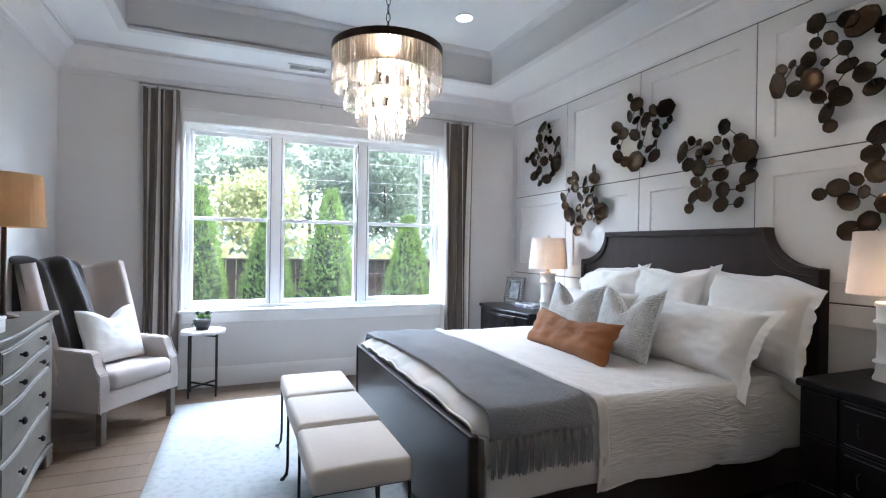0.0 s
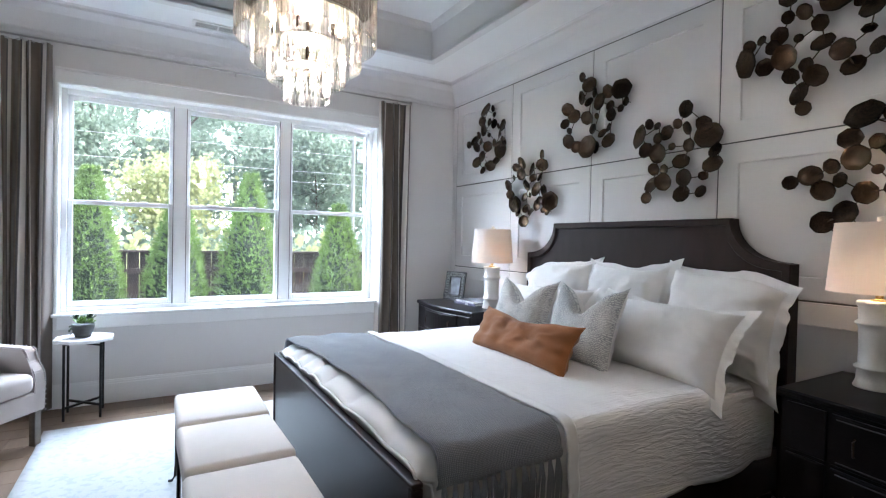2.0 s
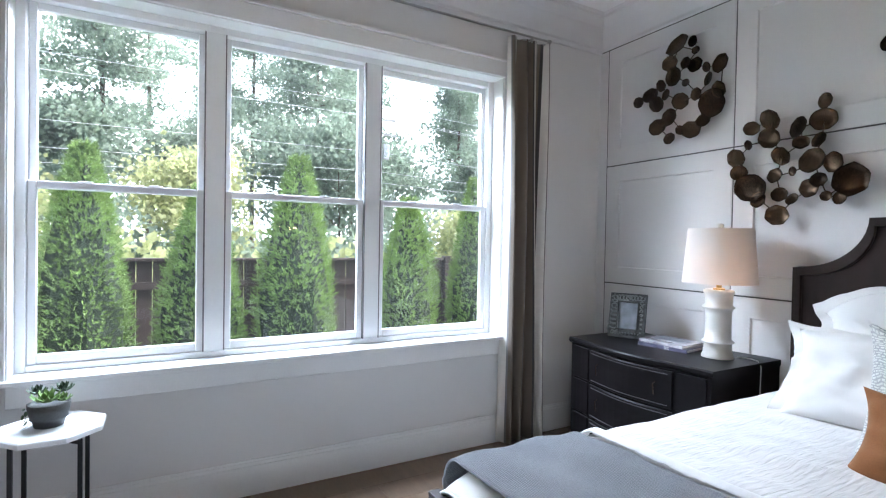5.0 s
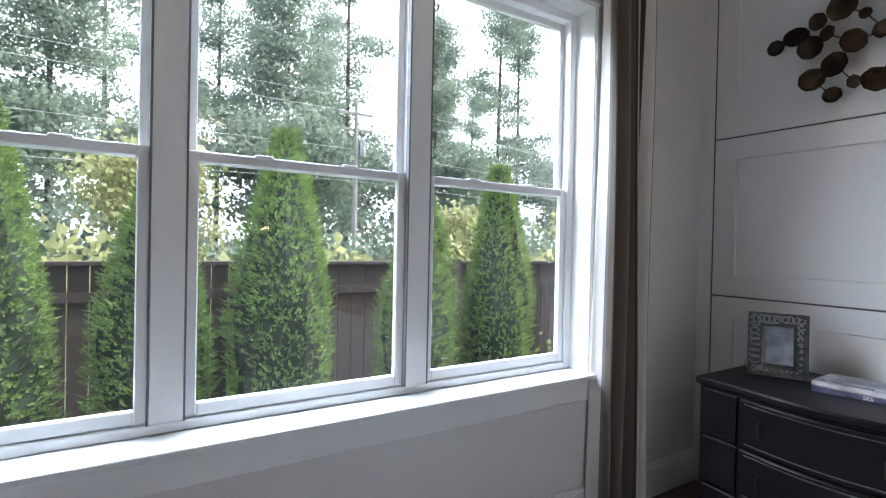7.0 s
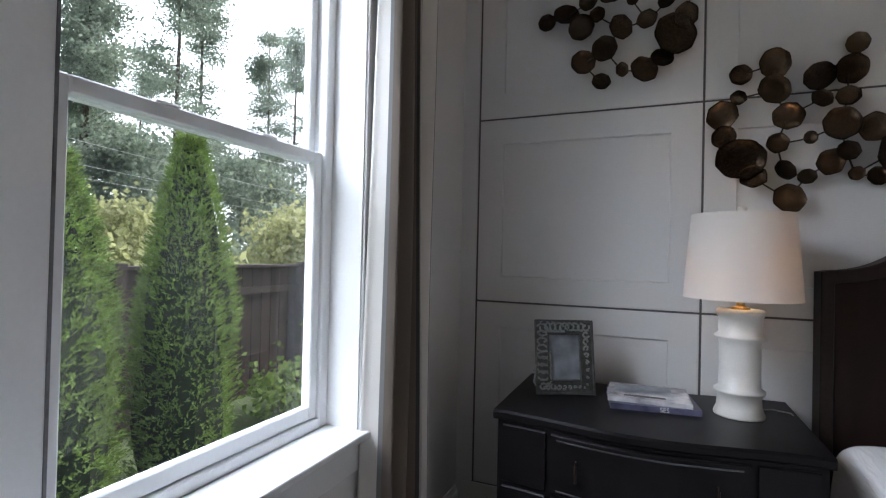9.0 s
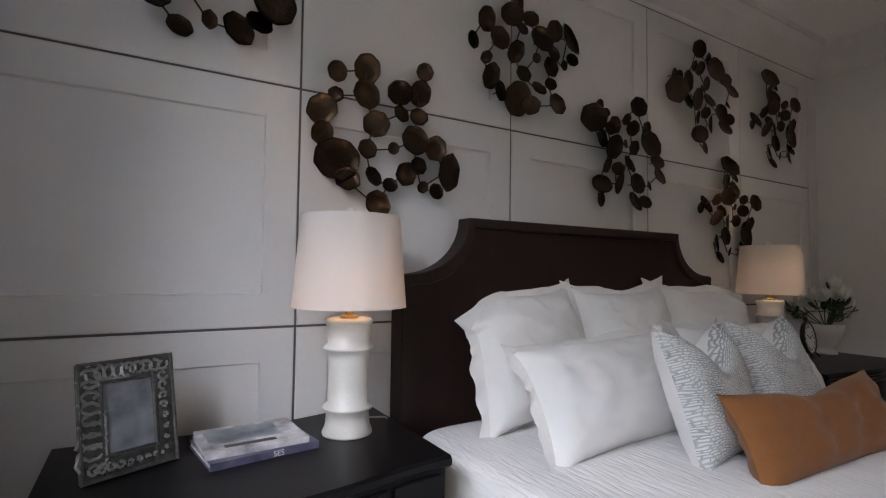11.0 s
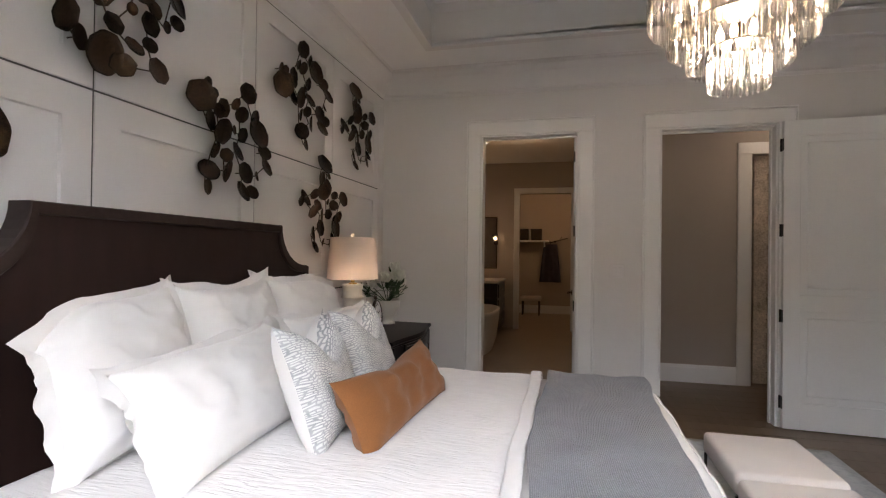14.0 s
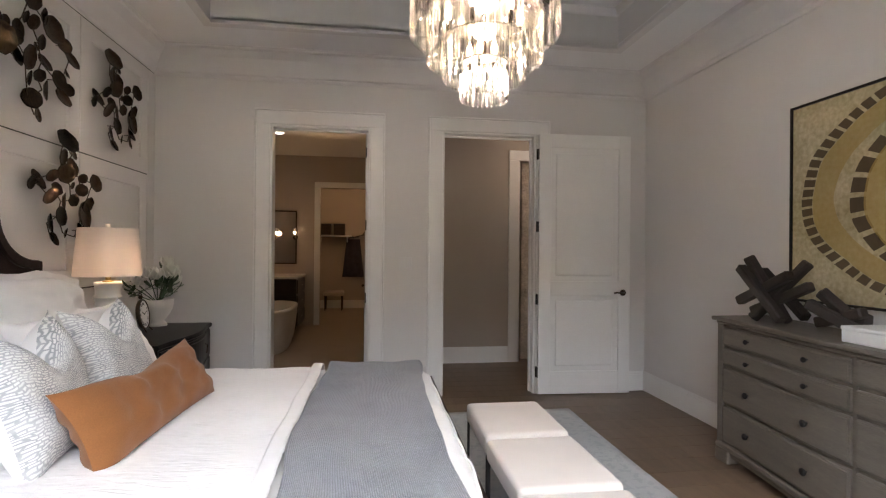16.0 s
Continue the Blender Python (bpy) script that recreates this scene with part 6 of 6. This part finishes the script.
# ---- outside ----
def leafy(name, dark, light, scale, through):
    """Leaf that lets part of the light through."""
    mat = material(name, dark, 0.6, vary=0.2, scale=scale, fine=scale * 9, bump=0.0, spread=light)
    n, l, b = nodes_of(mat)
    tl, mx = n.new("ShaderNodeBsdfTranslucent"), n.new("ShaderNodeMixShader")
    mx.inputs[0].default_value = through
    l.new(b.inputs["Base Color"].links[0].from_socket, tl.inputs["Color"])
    l.new(b.outputs[0], mx.inputs[1]), l.new(tl.outputs[0], mx.inputs[2]), l.new(mx.outputs[0], n["Material Output"].inputs[0])
    return mat


GRASS = material("lawn", (0.05, 0.075, 0.025), 0.9, vary=0.2, scale=3, fine=60, bump=0.2)
FENCE = material("stained_fence", (0.036, 0.024, 0.020), 0.7, vary=0.15, scale=4, fine=50, bump=0.1, per=0.3, grain=(8, 8, 1))
BARK = material("bark", (0.10, 0.075, 0.055), 0.9, vary=0.15, scale=10, fine=60, bump=0.3, depth=0.01)
CEDAR = leafy("cedar_leaf", (0.045, 0.085, 0.018), (0.24, 0.36, 0.085), 11.0, 0.35)
# near-black colour stands in for the shade deep inside the foliage
CORE_SHADE = material("cedar_core_shade", (0.010, 0.017, 0.006), 0.9, vary=0.2, scale=8, fine=30, bump=0.0)
# pine leaves paled in colour to stand in for distant haze and overexposure
HAZED_PINE = leafy("hazed_pine_leaf", (0.21, 0.28, 0.20), (0.40, 0.49, 0.37), 0.7, 0.6)
MAPLE = leafy("yellow_green_leaf", (0.36, 0.42, 0.15), (0.60, 0.62, 0.32), 0.7, 0.6)
tagged(finish("ground", box(-900, 900, -900, 1600, -0.9, -0.36), GRASS), "mown lawn and earth outside", "ground", "", "structure")
GZ = -0.36
HAZE = glowing("bright_haze", (0.93, 0.97, 1.0), 1.6)
bm = bmesh.new()
low, top = ([bm.verts.new((190 * math.sin(a), 190 * math.cos(a), z)) for a in [radians(-100 + 10 * k) for k in range(21)]] for z in (-4, 230))
for k in range(20):
    bm.faces.new((low[k], low[k + 1], top[k + 1], top[k]))
tagged(finish("backdrop", bm, HAZE), "bright white hazy sky beyond the trees", "sky", "", "structure")


def leaf_cloud(points, size, rnd, bm, stretch=1.0, up=0.0):
    for p in points:
        d = Vector((rnd.gauss(0, 1), rnd.gauss(0, 1), rnd.gauss(0, 1) + up)).normalized()
        e = d.cross(Vector((rnd.gauss(0, 1), rnd.gauss(0, 1), rnd.gauss(0, 1)))).normalized()
        s = size * rnd.uniform(0.6, 1.3)
        a, c = d * s * stretch, e * s * 0.5
        bm.faces.new([bm.verts.new(q) for q in (p - a * 0.2, p + a * 0.35 + c, p + a, p + a * 0.35 - c)])
    return bm


def arborvitae(m, h, r, seed):
    rnd = random.Random(seed)
    root = thing("arborvitae", m, "dense columnar green arborvitae outside the window", "conifer tree", "row of arborvitae")

    def radius(f, a):
        base = 1.06 * r * (1 - max(0.0, f - 0.47) ** 1.35 * 2.08) * (0.88 + 0.12 * min(1, f * 6))
        return max(0.03, base) * (1 + 0.10 * math.sin(3 * a + seed + 5 * f) + 0.09 * math.sin(7 * a + 11 * f))

    part("trunk", cyl(0.05, 0.02, 0, h * 0.5, 8), BARK, root)
    # inner body, coloured as the shade seen between the sprays
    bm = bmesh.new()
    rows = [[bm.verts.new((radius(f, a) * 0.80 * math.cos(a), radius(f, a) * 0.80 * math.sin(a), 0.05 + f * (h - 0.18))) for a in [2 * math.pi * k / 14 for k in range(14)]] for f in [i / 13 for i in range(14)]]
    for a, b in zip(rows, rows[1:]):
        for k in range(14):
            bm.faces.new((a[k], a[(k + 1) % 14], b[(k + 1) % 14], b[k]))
    part("shade_core", bm, CORE_SHADE, root)
    bm = bmesh.new()
    for _ in range(5200):
        # one fan-shaped spray: leaflets on both sides of a rib that rises outwards
        f, a = rnd.random() ** 0.9, rnd.uniform(0, 2 * math.pi)
        q = radius(f, a) * (0.77 + 0.16 * rnd.random())
        p = Vector((q * math.cos(a), q * math.sin(a), 0.0 + f * (h - 0.13)))
        rib = (Vector((math.cos(a) * 0.85, math.sin(a) * 0.85, 0.55)) + Vector((rnd.gauss(0, 0.25), rnd.gauss(0, 0.25), rnd.gauss(0, 0.2)))).normalized()
        side = rib.cross(Vector((rnd.gauss(0, 1), rnd.gauss(0, 1), rnd.gauss(0, 0.5)))).normalized()
        ln = rnd.uniform(0.045, 0.085)
        for k in range(11):
            g = k / 10
            s = ln * (0.20 + 0.22 * (1 - g))
            d = (rib * (0.75 + g) + side * (1 if k % 2 else -1) * (1.05 - g) + Vector((rnd.gauss(0, 0.18), rnd.gauss(0, 0.18), rnd.gauss(0, 0.18)))).normalized()
            w = d.cross(rib + Vector((rnd.gauss(0, 0.5), rnd.gauss(0, 0.5), rnd.gauss(0, 0.5)))).normalized() * s * 0.19
            o = p + rib * ln * g * 0.85
            bm.faces.new([bm.verts.new(c) for c in (o, o + d * s * 0.5 + w, o + d * s, o + d * s * 0.5 - w)])
    part("crown", bm, CEDAR, root, "flat scaly green sprays")
    return root


av = [arborvitae(pose(-0.40, 7.2, GZ), 2.60, 0.33, 1), arborvitae(pose(0.50, 7.25, GZ), 2.32, 0.34, 2), arborvitae(pose(1.35, 7.2, GZ), 2.66, 0.36, 3)]
copy_thing(av[1], pose(2.56, 7.2, GZ, 0, 0, 70))
copy_thing(av[0], pose(3.45, 7.2, GZ, 0, 0, 140))
copy_thing(av[1], pose(-1.35, 7.3, GZ, 0, 0, 200))
copy_thing(av[2], pose(-2.3, 7.2, GZ, 0, 0, 90))
copy_thing(av[2], pose(5.9, 7.3, GZ, 0, 0, 30))

fence = tagged(new("fence"), "dark brown wooden board fence behind the trees", "fence")
for k in range(120):
    x = -6 + k * 0.152
    part("board", box(x, x + 0.145, 8.30, 8.322, GZ, 1.10, 0.003, 1), FENCE, fence)
for k in range(8):
    part("post", box(-6 + k * 2.4, -5.9 + k * 2.4, 8.20, 8.30, GZ, 1.16), FENCE, fence)
part("top_rail", box(-6.1, 12.3, 8.27, 8.30, 0.80, 0.88), FENCE, fence)
part("cap", box(-6.1, 12.3, 8.24, 8.36, 1.10, 1.135, 0.004, 1), FENCE, fence)

shrub = thing("shrub", pose(4.75, 7.4, GZ), "low leafy shrub by the fence", "shrub")
rnd = random.Random(5)
part("stems", tube([(0, 0, 0), (0.1, 0, 0.3)], 0.01, bm=tube([(0, 0, 0), (-0.1, 0.05, 0.35)], 0.01)), BARK, shrub)
part("leaves", leaf_cloud([Vector((rnd.gauss(0, 0.22), rnd.gauss(0, 0.2), 0.30 + rnd.gauss(0, 0.17))) for _ in range(500)], 0.06, rnd, bmesh.new()), CEDAR, shrub)


def forest_tree(m, h, spread, seed, leaf, label, pine=True, leaves=4200, size=0.34, group="distant trees"):
    rnd = random.Random(seed)
    root = thing("pine_tree" if pine else "maple_tree", m, label, "tree", group)
    lean = Vector((rnd.uniform(-0.4, 0.4), rnd.uniform(-0.4, 0.4), h * 0.97))
    trunk = tube([(0, 0, 0), lean * 0.5, lean], 0.009 * h, 8, taper=0.2)
    part("trunk", trunk, BARK, root)
    bm, pts = bmesh.new(), []
    for k in range(34 if pine else 26):
        f = rnd.uniform(0.32 if pine else 0.22, 0.98)
        az = rnd.uniform(0, 2 * math.pi)
        reach = spread * (1.15 - f if pine else math.sin(math.pi * min(0.95, f)) ** 0.6) * rnd.uniform(0.5, 1.1)
        p0 = lean * f
        p1 = p0 + Vector((math.cos(az) * reach, math.sin(az) * reach, reach * (0.12 if pine else 0.45)))
        tube([p0, (p0 + p1) / 2 + Vector((0, 0, reach * 0.08)), p1], 0.004 * h * (1.1 - f), 5, bm=bm, taper=0.3)
        for c in range(3):
            q = p0.lerp(p1, rnd.uniform(0.35, 1.05))
            for _ in range(leaves // 100):
                pts.append(q + Vector((rnd.gauss(0, spread * 0.15), rnd.gauss(0, spread * 0.15), rnd.gauss(0, spread * (0.055 if pine else 0.12)))))
    part("limbs", bm, BARK, root)
    part("crown", leaf_cloud(pts, size, rnd, bmesh.new(), 1.0, 0.2), leaf, root, "loose leafy crown with gaps")
    return root


p1 = forest_tree(pose(-6, 33, GZ), 23, 4.6, 1, HAZED_PINE, "tall thin grey-green pine, paled for haze, beyond the fence", True, 17000, 0.135)
p2 = forest_tree(pose(2, 36, GZ), 27, 5.0, 2, HAZED_PINE, "tall thin grey-green pine, paled for haze, beyond the fence", True, 14000, 0.17)
p3 = forest_tree(pose(8.4, 33, GZ), 20, 4.4, 3, HAZED_PINE, "tall thin grey-green pine, paled for haze, beyond the fence", True, 14000, 0.17)
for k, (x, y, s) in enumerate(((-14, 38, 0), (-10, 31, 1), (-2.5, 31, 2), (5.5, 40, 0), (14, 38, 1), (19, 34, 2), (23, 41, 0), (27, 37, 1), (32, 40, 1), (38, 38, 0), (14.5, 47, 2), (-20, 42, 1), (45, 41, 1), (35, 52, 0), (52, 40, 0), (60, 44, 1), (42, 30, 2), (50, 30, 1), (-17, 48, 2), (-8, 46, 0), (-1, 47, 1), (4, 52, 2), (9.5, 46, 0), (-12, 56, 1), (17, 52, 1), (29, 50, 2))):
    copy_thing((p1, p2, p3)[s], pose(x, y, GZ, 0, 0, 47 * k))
m1 = forest_tree(pose(-4.6, 19, GZ - 2.3), 6.6, 2.8, 11, MAPLE, "yellow-green leafy tree beyond the fence", False, 9000, 0.15)
m2 = forest_tree(pose(0.9, 21, GZ - 2.2), 6.4, 2.8, 12, MAPLE, "yellow-green leafy tree beyond the fence", False, 9000, 0.15)
b1 = forest_tree(pose(8, 27, GZ), 7.5, 3.6, 13, HAZED_PINE, "grey-green leafy undergrowth tree, paled for haze, beyond the fence", False, 9000, 0.2)
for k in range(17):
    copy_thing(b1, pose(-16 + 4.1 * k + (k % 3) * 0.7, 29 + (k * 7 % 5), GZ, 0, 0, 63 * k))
for k, (src, x, y, low) in enumerate(((m2, 15.0, 15.5, 3.6), (m1, -10.5, 18, 1.5), (m2, 20, 17, 3.9), (m2, -6.5, 22, 2.0), (m2, 10.6, 19, 3.8), (m2, 26, 18, 3.6))):
    copy_thing(src, pose(x, y, GZ - low, 0, 0, 63 * k))

for name, mt, y0, y1, hi, seed, count in (("undergrowth", HAZED_PINE, 20, 27, 3.6, 31, 26000), ("bright_undergrowth", MAPLE, 13, 17, 1.9, 32, 12000)):
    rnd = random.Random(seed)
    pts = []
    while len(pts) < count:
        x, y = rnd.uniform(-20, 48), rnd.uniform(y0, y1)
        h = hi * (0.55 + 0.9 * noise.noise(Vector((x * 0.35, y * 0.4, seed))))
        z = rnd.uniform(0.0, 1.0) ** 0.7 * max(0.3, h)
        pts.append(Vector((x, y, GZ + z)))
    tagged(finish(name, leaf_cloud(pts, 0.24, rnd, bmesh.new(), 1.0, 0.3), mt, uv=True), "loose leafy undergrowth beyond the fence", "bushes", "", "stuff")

METAL_POLE = material("pale_pole", (0.34, 0.33, 0.31), 0.8, vary=0.1, scale=3, fine=40, bump=0.1)
PALE_WIRE = material("pale_wire", (0.60, 0.61, 0.62), 0.6, vary=0.05, scale=3, fine=40, bump=0.0)
pole = thing("utility_pole", pose(8.85, 24, GZ), "pale wooden utility pole with wires", "utility pole")
part("post", cyl(0.12, 0.085, 0, 8.0, 10), METAL_POLE, pole)
for z in (7.3, 6.6):
    part("crossarm", box(-0.8, 0.8, -0.05, 0.05, z, z + 0.10), METAL_POLE, pole)
part("transformer", cyl(0.17, 0.17, 5.5, 6.2, 12, pose(0.32, 0, 0)), STEEL, pole)
for x, z in ((-0.75, 7.42), (0.0, 8.0), (0.75, 7.42), (0.12, 5.8), (0.12, 4.9), (0.12, 4.4)):
    part("wire", tube([(x - 30, -3 + 0.2 * x, z + 0.5), (x - 15, -1.5, z - 0.4), (x, 0, z), (x + 15, 1.5, z - 0.4), (x + 30, 3, z + 0.4)], 0.010, 4), PALE_WIRE, pole)

# ---- floor boards, last ----
rnd = random.Random(17)
PW = 0.185
col = 0
y = S - 0.14 - 1.28
while y < N - 0.01:
    x = W + 0.005 if y > S - 0.16 else W - 0.1
    end = E - 0.01 if y > S - 0.16 else 0.89
    first = True
    while x < end - 0.02:
        ln = rnd.uniform(0.5, 1.9) if first else rnd.uniform(1.3, 2.1)
        first = False
        x1 = min(end, x + ln)
        y1 = min(y + PW, N - 0.002)
        if end - x1 < 0.3:
            x1 = end
        p = part("plank", box(x + 0.001, x1 - 0.001, y + 0.001, y1 - 0.001, -0.016, 0.0, 0.0015, 1), OAK, floor)
        x = x1
    y += PW
